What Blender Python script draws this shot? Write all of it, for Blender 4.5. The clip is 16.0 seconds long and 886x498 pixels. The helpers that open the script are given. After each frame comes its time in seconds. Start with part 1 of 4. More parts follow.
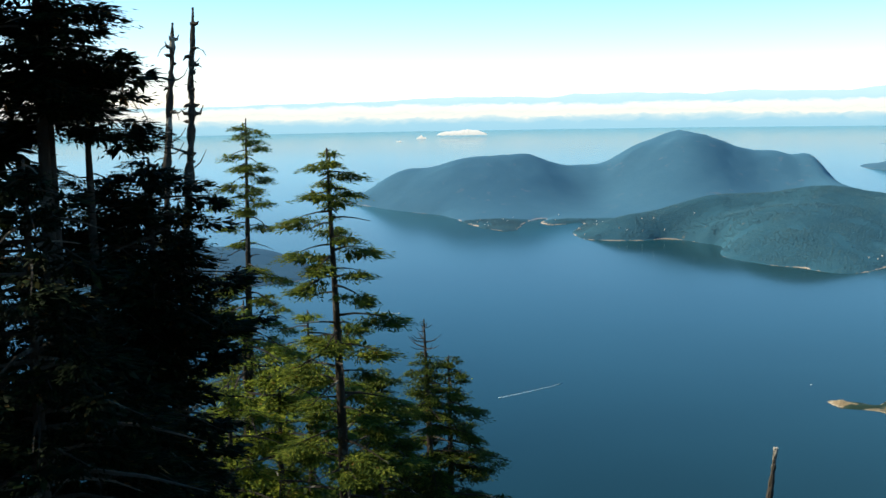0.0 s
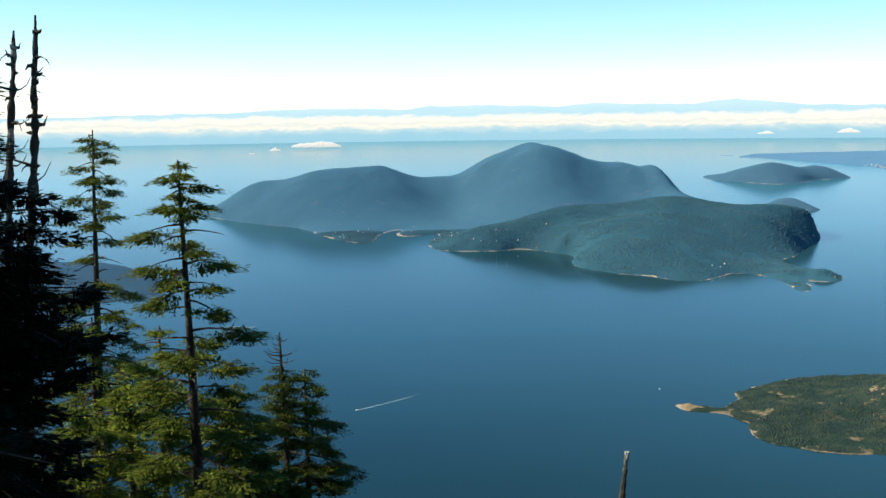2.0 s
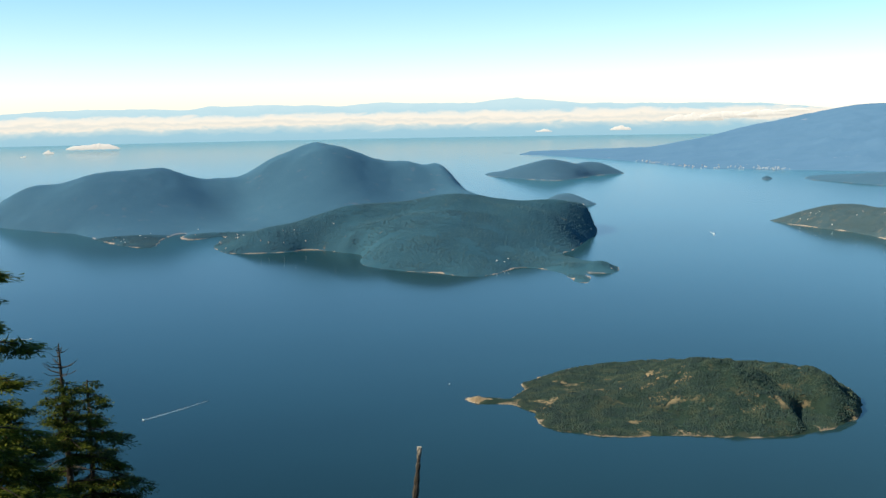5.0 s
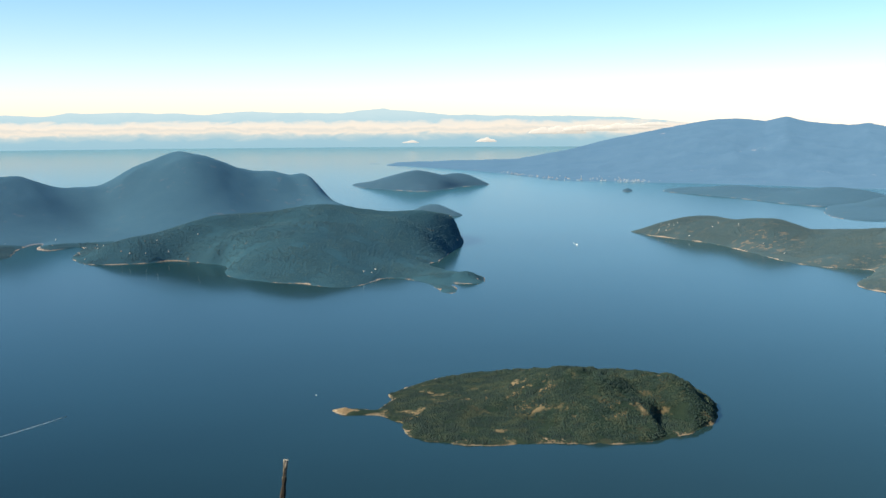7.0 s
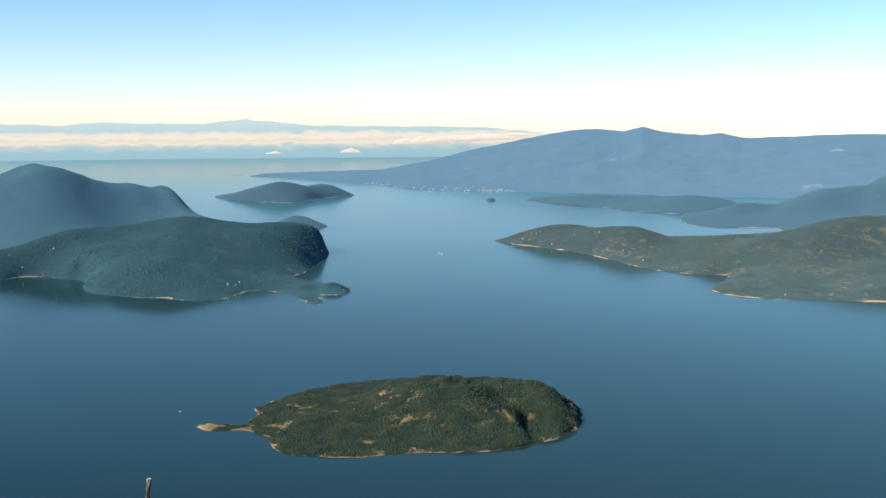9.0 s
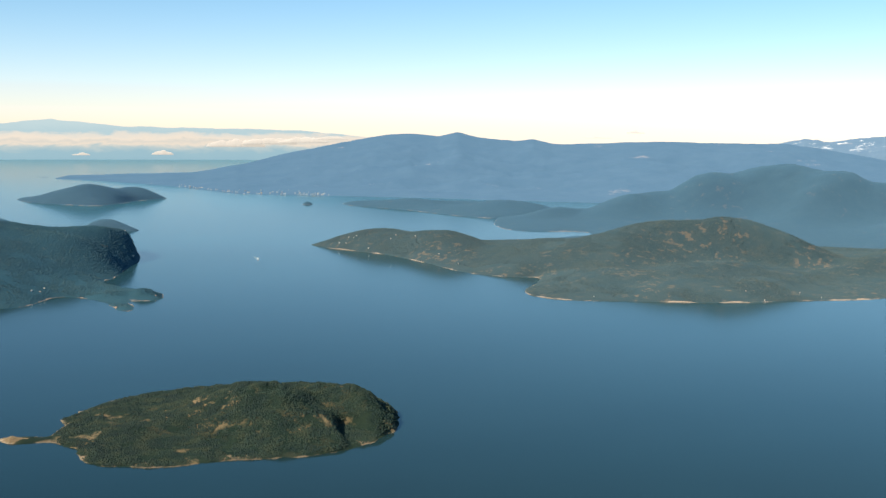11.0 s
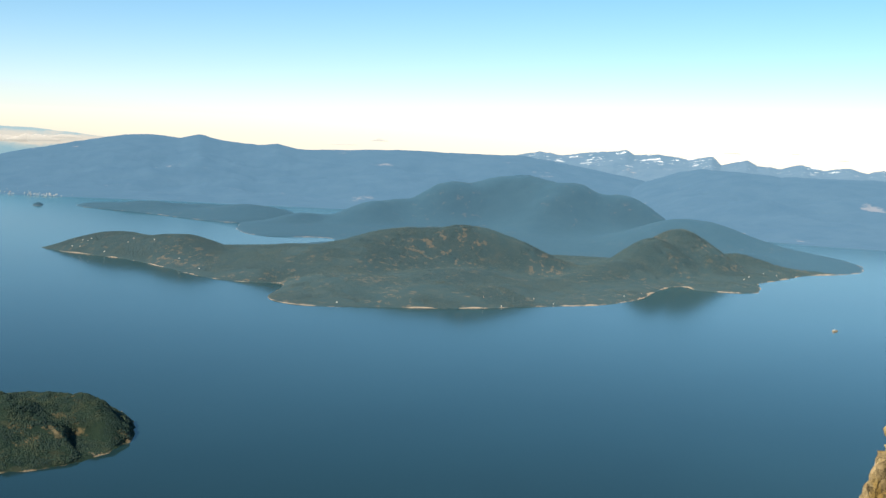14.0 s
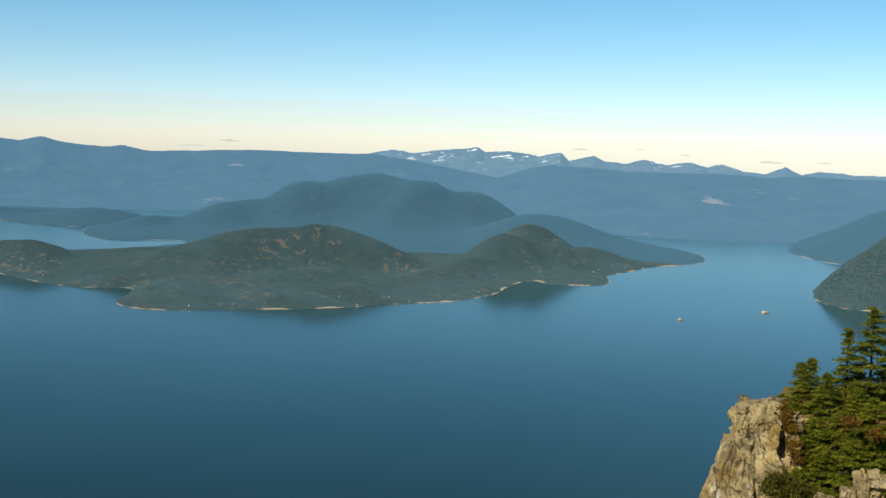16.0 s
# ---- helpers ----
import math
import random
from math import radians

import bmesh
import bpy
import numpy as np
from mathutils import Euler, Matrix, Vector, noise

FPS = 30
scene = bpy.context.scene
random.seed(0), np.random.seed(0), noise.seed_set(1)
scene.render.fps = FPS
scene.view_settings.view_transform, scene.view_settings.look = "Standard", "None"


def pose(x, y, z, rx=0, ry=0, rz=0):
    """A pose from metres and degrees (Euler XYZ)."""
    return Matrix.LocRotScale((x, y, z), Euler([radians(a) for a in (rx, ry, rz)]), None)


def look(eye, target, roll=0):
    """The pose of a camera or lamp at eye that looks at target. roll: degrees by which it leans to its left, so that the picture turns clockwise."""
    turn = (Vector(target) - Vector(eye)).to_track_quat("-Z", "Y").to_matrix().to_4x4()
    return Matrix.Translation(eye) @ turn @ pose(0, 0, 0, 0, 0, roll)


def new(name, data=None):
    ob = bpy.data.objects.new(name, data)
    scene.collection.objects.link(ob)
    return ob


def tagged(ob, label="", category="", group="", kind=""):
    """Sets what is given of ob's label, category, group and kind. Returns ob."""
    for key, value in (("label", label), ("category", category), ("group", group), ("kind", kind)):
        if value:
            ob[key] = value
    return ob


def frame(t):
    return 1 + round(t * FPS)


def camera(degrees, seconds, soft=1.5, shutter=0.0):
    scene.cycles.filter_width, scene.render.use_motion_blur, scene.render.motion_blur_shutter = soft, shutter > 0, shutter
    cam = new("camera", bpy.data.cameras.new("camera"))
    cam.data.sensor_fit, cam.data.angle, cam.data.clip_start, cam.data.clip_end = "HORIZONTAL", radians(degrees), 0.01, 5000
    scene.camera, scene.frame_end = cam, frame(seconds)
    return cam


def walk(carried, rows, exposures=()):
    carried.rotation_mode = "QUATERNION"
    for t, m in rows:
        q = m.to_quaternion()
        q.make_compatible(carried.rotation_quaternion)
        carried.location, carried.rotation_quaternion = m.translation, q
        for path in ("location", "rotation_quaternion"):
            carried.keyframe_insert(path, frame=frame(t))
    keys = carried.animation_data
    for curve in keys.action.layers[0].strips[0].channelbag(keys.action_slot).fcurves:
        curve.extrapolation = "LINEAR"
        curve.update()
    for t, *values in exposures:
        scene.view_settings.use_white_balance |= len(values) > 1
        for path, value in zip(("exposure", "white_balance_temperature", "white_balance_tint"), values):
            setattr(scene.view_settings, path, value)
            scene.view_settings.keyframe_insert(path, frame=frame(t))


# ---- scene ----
# One unit is a metre beside the camera; the sound and its islands are laid out at about a tenth of their size
# and distance, so that the far shore lies inside the reach of the lens, and fitted to the camera's view.
cam = camera(41.54, 16.0)
EYE = (0.0, 0.0, 111.0)
PATH = [  # seconds, yaw, pitch, roll
    (0.0, 0.00, -7.40, 1.00),
    (0.5, -1.37, -7.41, 0.95),
    (1.0, -2.89, -7.27, 0.78),
    (1.5, -5.09, -7.06, 0.61),
    (2.0, -7.09, -6.92, 0.72),
    (2.5, -9.08, -6.74, 0.64),
    (3.0, -10.48, -6.84, 0.80),
    (5.5, -19.02, -7.05, 0.99),
    (6.0, -20.28, -6.99, 0.91),
    (6.5, -22.20, -6.85, 0.42),
    (7.0, -24.04, -6.63, 0.24),
    (7.5, -25.80, -6.68, 0.22),
    (8.0, -27.32, -6.58, 0.25),
    (10.5, -37.12, -5.83, -0.14),
    (11.0, -39.60, -5.93, -0.51),
    (11.5, -41.80, -5.87, -0.98),
    (12.0, -43.90, -5.78, -1.19),
    (12.5, -46.30, -5.67, -1.55),
    (13.0, -48.10, -5.51, -1.82),
    (13.5, -50.08, -5.24, -2.33),
    (14.0, -52.01, -5.34, -2.35),
    (14.5, -54.09, -5.16, -2.61),
    (15.0, -55.95, -5.10, -2.55),
    (15.5, -57.93, -4.62, -2.53),
    (16.0, -59.24, -5.16, -1.70),
]
walk(cam, [(t, pose(*EYE, 90 + pitch, roll, yaw)) for t, yaw, pitch, roll in PATH],
     [(0.0, 1.14, 6500, 2), (3.0, 0.98, 6600, 3), (8.0, 0.82, 7100, 9), (12.5, 0.64, 7200, 10), (14.5, 0.58, 6950, 5), (15.1, 0.46, 6900, 3), (15.5, 0.28, 6750, 0), (16.0, 0.22, 6700, 0)])

# ---- light ----
SUN_AZ, SUN_EL = -86.0, 36.0  # degrees right of the first view, and above the level


def toward(az, el=0.0):
    a, e = radians(az), radians(el)
    return Vector((math.sin(a) * math.cos(e), math.cos(a) * math.cos(e), math.sin(e)))


world = bpy.data.worlds.new("sky")
scene.world = world
world.use_nodes = True
wn = world.node_tree.nodes
sky = wn.new("ShaderNodeTexSky")
sky.sky_type = "NISHITA"
sky.sun_disc = False
sky.sun_elevation, sky.sun_rotation = radians(SUN_EL), radians(SUN_AZ)
sky.altitude, sky.air_density, sky.dust_density, sky.ozone_density = 1900, 0.83, 0.8, 1.0
clear = wn.new("ShaderNodeHueSaturation")
clear.inputs["Saturation"].default_value = 1.29
clear.inputs["Hue"].default_value = 0.477
tint = wn.new("ShaderNodeMix")
tint.data_type, tint.blend_type = "RGBA", "MULTIPLY"
tint.inputs[0].default_value, tint.inputs[7].default_value = 1.0, (1.09, 1.0, 1.14, 1)
world.node_tree.links.new(sky.outputs[0], clear.inputs["Color"])
world.node_tree.links.new(clear.outputs[0], tint.inputs[6])
world.node_tree.links.new(tint.outputs[2], wn["Background"].inputs[0])
wn["Background"].inputs[1].default_value = 0.092
sun = new("sun", bpy.data.lights.new("sun", "SUN"))
sun.data.energy, sun.data.angle, sun.data.color = 4.3, radians(0.6), (1.0, 0.90, 0.74)
sun.matrix_world = look(toward(SUN_AZ, SUN_EL) * 300, (0, 0, 0))


# ---- materials ----
class Nodes:
    """A small writer of node materials."""

    def __init__(self, name, rough=0.8, spec=0.3):
        self.m = bpy.data.materials.new(name)
        self.m.use_nodes = True
        self.t = self.m.node_tree
        self.b = self.t.nodes["Principled BSDF"]
        self.b.inputs["Roughness"].default_value = rough
        self.b.inputs["Specular IOR Level"].default_value = spec
        self.b.inputs["Diffuse Roughness"].default_value = 1.0 if rough >= 0.75 else 0.0
        self.co = self.t.nodes.new("ShaderNodeNewGeometry")

    def put(self, a, b):
        self.t.links.new(a, b)

    def node(self, kind, **values):
        n = self.t.nodes.new("ShaderNode" + kind)
        for k, v in values.items():
            n.inputs[k.replace("_", " ")].default_value = v
        return n

    def noise(self, scale, detail=4.0, rough=0.55, stretch=(1, 1, 1), warp=0.0):
        mp = self.node("Mapping", Scale=stretch)
        self.put(self.co.outputs["Position"], mp.inputs["Vector"])
        n = self.node("TexNoise", Scale=scale, Detail=detail, Roughness=rough, Distortion=warp)
        self.put(mp.outputs[0], n.inputs["Vector"])
        return n.outputs["Fac"]

    def ramp(self, fac, stops):
        r = self.t.nodes.new("ShaderNodeValToRGB")
        e = r.color_ramp.elements
        while len(e) < len(stops):
            e.new(0.5)
        for x, (p, c) in zip(e, stops):
            x.position, x.color = p, (*c, 1) if not isinstance(c, (int, float)) else (c, c, c, 1)
        self.put(fac, r.inputs[0])
        return r.outputs[0]

    def mix(self, fac, a, b, blend="MIX"):
        n = self.t.nodes.new("ShaderNodeMix")
        n.data_type, n.blend_type = "RGBA", blend
        for s, v in ((n.inputs[0], fac), (n.inputs[6], a), (n.inputs[7], b)):
            if isinstance(v, (int, float)):
                s.default_value = v
            elif isinstance(v, tuple):
                s.default_value = (*v, 1)
            else:
                self.put(v, s)
        return n.outputs[2]

    def bump(self, height, strength, distance):
        n = self.node("Bump", Strength=strength, Distance=distance)
        self.put(height, n.inputs["Height"])
        self.put(n.outputs[0], self.b.inputs["Normal"])
        return n

    def height(self, lo, hi):
        """0 at the level lo, 1 at the level hi."""
        s = self.node("SeparateXYZ")
        self.put(self.co.outputs["Position"], s.inputs[0])
        r = self.node("MapRange", From_Min=lo, From_Max=hi)
        self.put(s.outputs[2], r.inputs[0])
        return r.outputs[0]

    def colour(self, c):
        self.put(c, self.b.inputs["Base Color"])
        return self.m


def land_material(name, dark, light, bare, rock, grain, shore=0.9, patch=0.63, spread=0.22, relief=0.9):
    """Forest floor with clearings and a pale rocky tide line."""
    n = Nodes(name, 0.9, 0.1)
    wood = n.mix(n.ramp(n.noise(grain * 0.6, 8, 0.75), [(0.36, 0), (0.64, 1)]), dark, light)
    clearing = n.node("Math")
    clearing.operation = "MULTIPLY"
    n.put(n.ramp(n.noise(grain * spread, 5, 0.65), [(patch, 0), (patch + 0.07, 1)]), clearing.inputs[0])
    n.put(n.ramp(n.noise(grain * 0.13, 3, 0.5), [(0.47, 0.1), (0.58, 1)]), clearing.inputs[1])
    wood = n.mix(clearing.outputs[0], wood, bare)
    shift = n.ramp(n.noise(grain * 0.35, 4), [(0.36, 0.15), (0.53, 1.0)])
    line2 = n.node("Math")
    line2.operation = "SUBTRACT"
    n.put(n.height(shore, 0.0), line2.inputs[0])
    n.put(shift, line2.inputs[1])
    edge = n.ramp(line2.outputs[0], [(0.0, 0), (0.3, 1)])
    n.bump(n.noise(grain * 1.6, 6, 0.75), relief, 0.16 / grain)
    return n.colour(n.mix(edge, wood, rock))


def tree_material(name, a, b, c, scale=0.045):
    n = Nodes(name, 0.75, 0.25)
    r = n.ramp(n.co.outputs["Random Per Island"], [(0.0, a), (0.55, b), (1.0, c)])
    return n.colour(n.mix(0.75, r, n.ramp(n.noise(scale, 6, 0.7), [(0.40, a), (0.5, b), (0.62, c)])))


def needle_material(name, a, b, c, thin=0.35):
    n = Nodes(name, 0.7, 0.06)
    r = n.ramp(n.co.outputs["Random Per Island"], [(0.0, a), (0.6, b), (0.97, c), (1.0, (0.16, 0.075, 0.02))])
    col = n.mix(n.ramp(n.noise(1.6, 4, 0.6), [(0.46, 0), (0.66, 0.7)]), r, a)
    n.colour(col)
    tr = n.node("BsdfTranslucent")
    n.put(col, tr.inputs[0])
    mx = n.node("MixShader", Fac=thin)
    n.put(n.b.outputs[0], mx.inputs[1])
    n.put(tr.outputs[0], mx.inputs[2])
    n.put(mx.outputs[0], n.t.nodes["Material Output"].inputs[0])
    return n.m


def bark_material(name, a, b, pale):
    n = Nodes(name, 0.9, 0.15)
    col = n.mix(n.noise(14, 5, 0.7, (1, 1, 0.25)), a, b)
    col = n.mix(n.ramp(n.noise(2.5, 4, 0.7), [(0.565, 0), (0.63, 1)]), col, pale)
    n.bump(n.noise(22, 4, 0.7, (1, 1, 0.2)), 0.9, 0.03)
    return n.colour(col)


def rock_material(name):
    n = Nodes(name, 0.85, 0.25)
    col = n.mix(n.ramp(n.noise(0.8, 6, 0.65), [(0.36, 0), (0.62, 1)]), (0.30, 0.225, 0.110), (0.64, 0.50, 0.28))
    col = n.mix(n.ramp(n.noise(1.1, 5, 0.7, (1, 1.2, 0.7)), [(0.50, 0), (0.62, 0.85)]), col, (0.44, 0.29, 0.08))
    col = n.mix(n.ramp(n.noise(1.7, 5, 0.7, (1, 1, 0.5), 0.4), [(0.60, 0), (0.65, 1)]), col, (0.78, 0.72, 0.60))
    col = n.mix(n.ramp(n.noise(3.6, 8, 0.8), [(0.40, 0.8), (0.50, 0)]), col, (0.10, 0.075, 0.04))
    col = n.mix(n.ramp(n.noise(2.4, 4, 0.7, (1, 1, 0.22), 1.0), [(0.31, 1), (0.37, 0)]), col, (0.030, 0.024, 0.015))
    cell = n.t.nodes.new("ShaderNodeTexVoronoi")
    cell.feature = "DISTANCE_TO_EDGE"
    cell.inputs["Scale"].default_value = 0.55
    warp = n.node("VectorMath")
    warp.operation = "ADD"
    n.put(n.co.outputs["Position"], warp.inputs[0])
    wobble = n.node("TexNoise", Scale=1.4, Detail=5.0)
    n.put(n.co.outputs["Position"], wobble.inputs["Vector"])
    n.put(wobble.outputs["Color"], warp.inputs[1])
    n.put(warp.outputs[0], cell.inputs["Vector"])
    crack = n.ramp(cell.outputs["Distance"], [(0.0, 0.9), (0.016, 0)])
    col = n.mix(crack, col, (0.035, 0.027, 0.016))
    n.bump(n.mix(crack, n.noise(4, 8, 0.8), (0.0, 0.0, 0.0)), 1.0, 0.5)
    return n.colour(col)


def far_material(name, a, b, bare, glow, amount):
    """Distant ranges behind everything: woods, bare ground and a blue glow painted in as haze."""
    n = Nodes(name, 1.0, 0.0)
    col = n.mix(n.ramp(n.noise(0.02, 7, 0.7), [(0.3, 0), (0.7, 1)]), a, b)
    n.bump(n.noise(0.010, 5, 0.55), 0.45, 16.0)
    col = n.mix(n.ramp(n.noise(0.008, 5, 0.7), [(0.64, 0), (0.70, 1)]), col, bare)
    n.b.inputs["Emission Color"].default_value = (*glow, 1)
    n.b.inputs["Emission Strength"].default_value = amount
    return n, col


WATER = Nodes("water", 0.2, 0.5)
WATER.b.inputs["IOR"].default_value = 1.33
drift = WATER.noise(0.005, 4, 0.5, (0.6, 1.0, 1), 1.0)
WATER.bump(WATER.noise(0.05, 2, 0.5, (1, 1.6, 1)), 0.04, 0.3)
inner = WATER.mix(WATER.ramp(drift, [(0.35, 0), (0.7, 1)]), (0.0012, 0.0084, 0.0098), (0.0019, 0.0122, 0.0140))
# faint dark slicks left by the wind
slick = WATER.ramp(WATER.noise(0.010, 4, 0.55, (0.2, 1.0, 1), 0.6), [(0.52, 0), (0.64, 0.6)])
inner = WATER.mix(slick, inner, (0.0012, 0.0075, 0.0092))
# sea painted paler with distance, standing in for haze over the open strait
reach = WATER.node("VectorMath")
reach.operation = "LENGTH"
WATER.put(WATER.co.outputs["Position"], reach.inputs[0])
haze_reach = WATER.node("MapRange", From_Min=330.0, From_Max=2900.0)
WATER.put(reach.outputs["Value"], haze_reach.inputs[0])
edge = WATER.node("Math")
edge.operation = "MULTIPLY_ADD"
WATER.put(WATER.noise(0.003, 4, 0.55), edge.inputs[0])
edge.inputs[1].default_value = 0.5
WATER.put(haze_reach.outputs[0], edge.inputs[2])
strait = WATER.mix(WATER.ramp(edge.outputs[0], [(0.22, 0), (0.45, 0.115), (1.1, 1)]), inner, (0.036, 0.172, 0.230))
# paler towards the inlet mouth: a pale reflection painted into the colour
mouth = WATER.node("VectorMath")
mouth.operation = "DISTANCE"
mouth.inputs[1].default_value = (1120, 300, 0)
WATER.put(WATER.co.outputs["Position"], mouth.inputs[0])
sheen_reach = WATER.node("MapRange", From_Min=1150.0, From_Max=80.0)
WATER.put(mouth.outputs["Value"], sheen_reach.inputs[0])
swirl = WATER.node("Math")
swirl.operation = "MULTIPLY"
WATER.put(sheen_reach.outputs[0], swirl.inputs[0])
WATER.put(WATER.ramp(WATER.noise(0.006, 5, 0.6, (0.5, 1.0, 1), 0.3), [(0.3, 0.7), (0.65, 1.0)]), swirl.inputs[1])
with_sheen = WATER.mix(swirl.outputs[0], strait, (0.050, 0.125, 0.145))
WATER.colour(with_sheen)
# gloss lowered with distance, so that the far sea mirrors less horizon
far_gloss = WATER.node("MapRange", From_Min=500.0, From_Max=2400.0, To_Min=0.28, To_Max=0.08)
WATER.put(reach.outputs["Value"], far_gloss.inputs[0])
WATER.put(far_gloss.outputs[0], WATER.b.inputs["Specular IOR Level"])
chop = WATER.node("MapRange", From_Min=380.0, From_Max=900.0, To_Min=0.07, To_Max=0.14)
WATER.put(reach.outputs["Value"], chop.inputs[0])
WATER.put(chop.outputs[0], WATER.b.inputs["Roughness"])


NEAR_LAND = land_material("island_ground", (0.010, 0.026, 0.022), (0.024, 0.042, 0.028), (0.20, 0.155, 0.090), (0.24, 0.19, 0.13), 0.25, shore=1.1, patch=0.53, spread=0.42)
# distant woods: blue haze is painted into these base colours, more the farther off
MID_HAZE_LAND = land_material("wooded_haze_slope", (0.039, 0.078, 0.096), (0.056, 0.088, 0.097), (0.135, 0.126, 0.110), (0.36, 0.29, 0.23), 0.14, patch=0.55, spread=1.2, relief=0.6)
FAR_HAZE_LAND = land_material("far_wooded_haze_slope", (0.044, 0.104, 0.160), (0.050, 0.112, 0.167), (0.085, 0.125, 0.168), (0.24, 0.24, 0.25), 0.09, patch=0.60, spread=1.0, relief=0.3)
WEST_FAR_HAZE = land_material("west_wooded_haze_slope", (0.052, 0.134, 0.200), (0.058, 0.142, 0.207), (0.090, 0.150, 0.205), (0.24, 0.24, 0.25), 0.09, patch=0.60, spread=1.0, relief=0.3)
WEST_HAZE_LAND = land_material("shore_wooded_haze_slope", (0.026, 0.086, 0.122), (0.035, 0.095, 0.127), (0.115, 0.125, 0.118), (0.36, 0.29, 0.23), 0.12, patch=0.64, spread=0.9, relief=0.4)
WEST_HAZE_TREES = tree_material("shore_haze_conifers", (0.025, 0.085, 0.119), (0.033, 0.093, 0.122), (0.047, 0.103, 0.120))
NEAR_TREES = tree_material("island_conifers", (0.009, 0.029, 0.028), (0.019, 0.046, 0.035), (0.050, 0.066, 0.038), 0.13)
MID_HAZE_TREES = tree_material("slope_haze_conifers", (0.038, 0.077, 0.097), (0.049, 0.086, 0.098), (0.070, 0.097, 0.096))
NEEDLES = needle_material("needles", (0.030, 0.052, 0.010), (0.105, 0.135, 0.018), (0.215, 0.225, 0.032))
# yellow-green copy of the needles with sunlight painted into the colour
NEEDLES_SUNNY = needle_material("sunlit_bush_needles", (0.026, 0.046, 0.007), (0.118, 0.152, 0.015), (0.220, 0.235, 0.026), 0.2)
# brightest needle copy: sunlight on the spur trees is put into the colour
NEEDLES_SUNLIT = needle_material("sunlit_spur_needles", (0.060, 0.080, 0.009), (0.175, 0.190, 0.017), (0.290, 0.275, 0.026), 0.2)
# darker needle copy: the partial shadow on these firs is painted in
NEEDLES_HALF_SHADE = needle_material("half_shaded_needles", (0.016, 0.030, 0.007), (0.058, 0.082, 0.012), (0.150, 0.170, 0.026))
# near-black needle copy: deep shade is painted into the colour
NEEDLES_FULL_SHADE = needle_material("shaded_needles", (0.003, 0.006, 0.002), (0.006, 0.010, 0.003), (0.016, 0.024, 0.006), 0.10)
BARK = bark_material("bark", (0.022, 0.017, 0.012), (0.055, 0.043, 0.032), (0.12, 0.11, 0.09))
DEAD_WOOD = bark_material("dead_wood", (0.035, 0.028, 0.022), (0.10, 0.085, 0.068), (0.40, 0.36, 0.30))
ROCK = rock_material("rock")


# ---- tools ----
_lattice = np.random.RandomState(7).rand(256, 256)


def value_noise(x, y):
    xi, yi = np.floor(x).astype(int), np.floor(y).astype(int)
    fx, fy = x - xi, y - yi
    fx, fy = fx * fx * (3 - 2 * fx), fy * fy * (3 - 2 * fy)
    a, b = _lattice[xi % 256, yi % 256], _lattice[(xi + 1) % 256, yi % 256]
    c, d = _lattice[xi % 256, (yi + 1) % 256], _lattice[(xi + 1) % 256, (yi + 1) % 256]
    return (a * (1 - fx) + b * fx) * (1 - fy) + (c * (1 - fx) + d * fx) * fy


def fbm(x, y, size, octaves=5, gain=0.5):
    """Rough noise about 0, within about -1 to 1; size: metres of the largest bumps."""
    total, amp, norm = 0.0, 1.0, 0.0
    for k in range(octaves):
        s = 2.0**k / size
        total = total + amp * (value_noise(x * s + 17.3 * k, y * s + 5.1 * k) - 0.5) * 2
        norm, amp = norm + amp, amp * gain
    return total / norm


def mesh_object(name, verts, faces, material, smooth=False, parent=None):
    me = bpy.data.meshes.new(name)
    me.from_pydata(np.asarray(verts, float).tolist(), [], [tuple(f) for f in np.asarray(faces).tolist()] if isinstance(faces, np.ndarray) else faces)
    me.materials.append(material)
    if smooth:
        me.polygons.foreach_set("use_smooth", np.ones(len(me.polygons), bool))
    me.update()
    ob = new(name, me)
    ob.parent = parent
    return ob


def part(name, bm, material, parent, label=""):
    me = bpy.data.meshes.new(name)
    bm.to_mesh(me)
    bm.free()
    me.materials.append(material)
    ob = new(name, me)
    ob.parent = parent
    return tagged(ob, label)


def empty(name, x, y, z, label, category, group="", kind=""):
    ob = new(name)
    ob.location = (x, y, z)
    return tagged(ob, label, category, group, kind)


def round_off(points, times=2):
    p = np.array(points, float)
    for _ in range(times):
        q = np.roll(p, -1, 0)
        p = np.stack([p * 0.75 + q * 0.25, p * 0.25 + q * 0.75], 1).reshape(-1, 2)
    return p


def inland(x, y, coast):
    """Metres from the coast, above 0 on land."""
    best, inside = np.full(x.shape, 1e9), np.zeros(x.shape, bool)
    for (ax, ay), (bx, by) in zip(coast, np.roll(coast, -1, 0)):
        dx, dy = bx - ax, by - ay
        t = np.clip(((x - ax) * dx + (y - ay) * dy) / (dx * dx + dy * dy + 1e-9), 0, 1)
        best = np.minimum(best, np.hypot(x - ax - t * dx, y - ay - t * dy))
        cross = (ay > y) != (by > y)
        inside ^= cross & (x < dx * (y - ay) / (dy if abs(dy) > 1e-9 else 1e-9) + ax)
    return np.where(inside, best, -best)


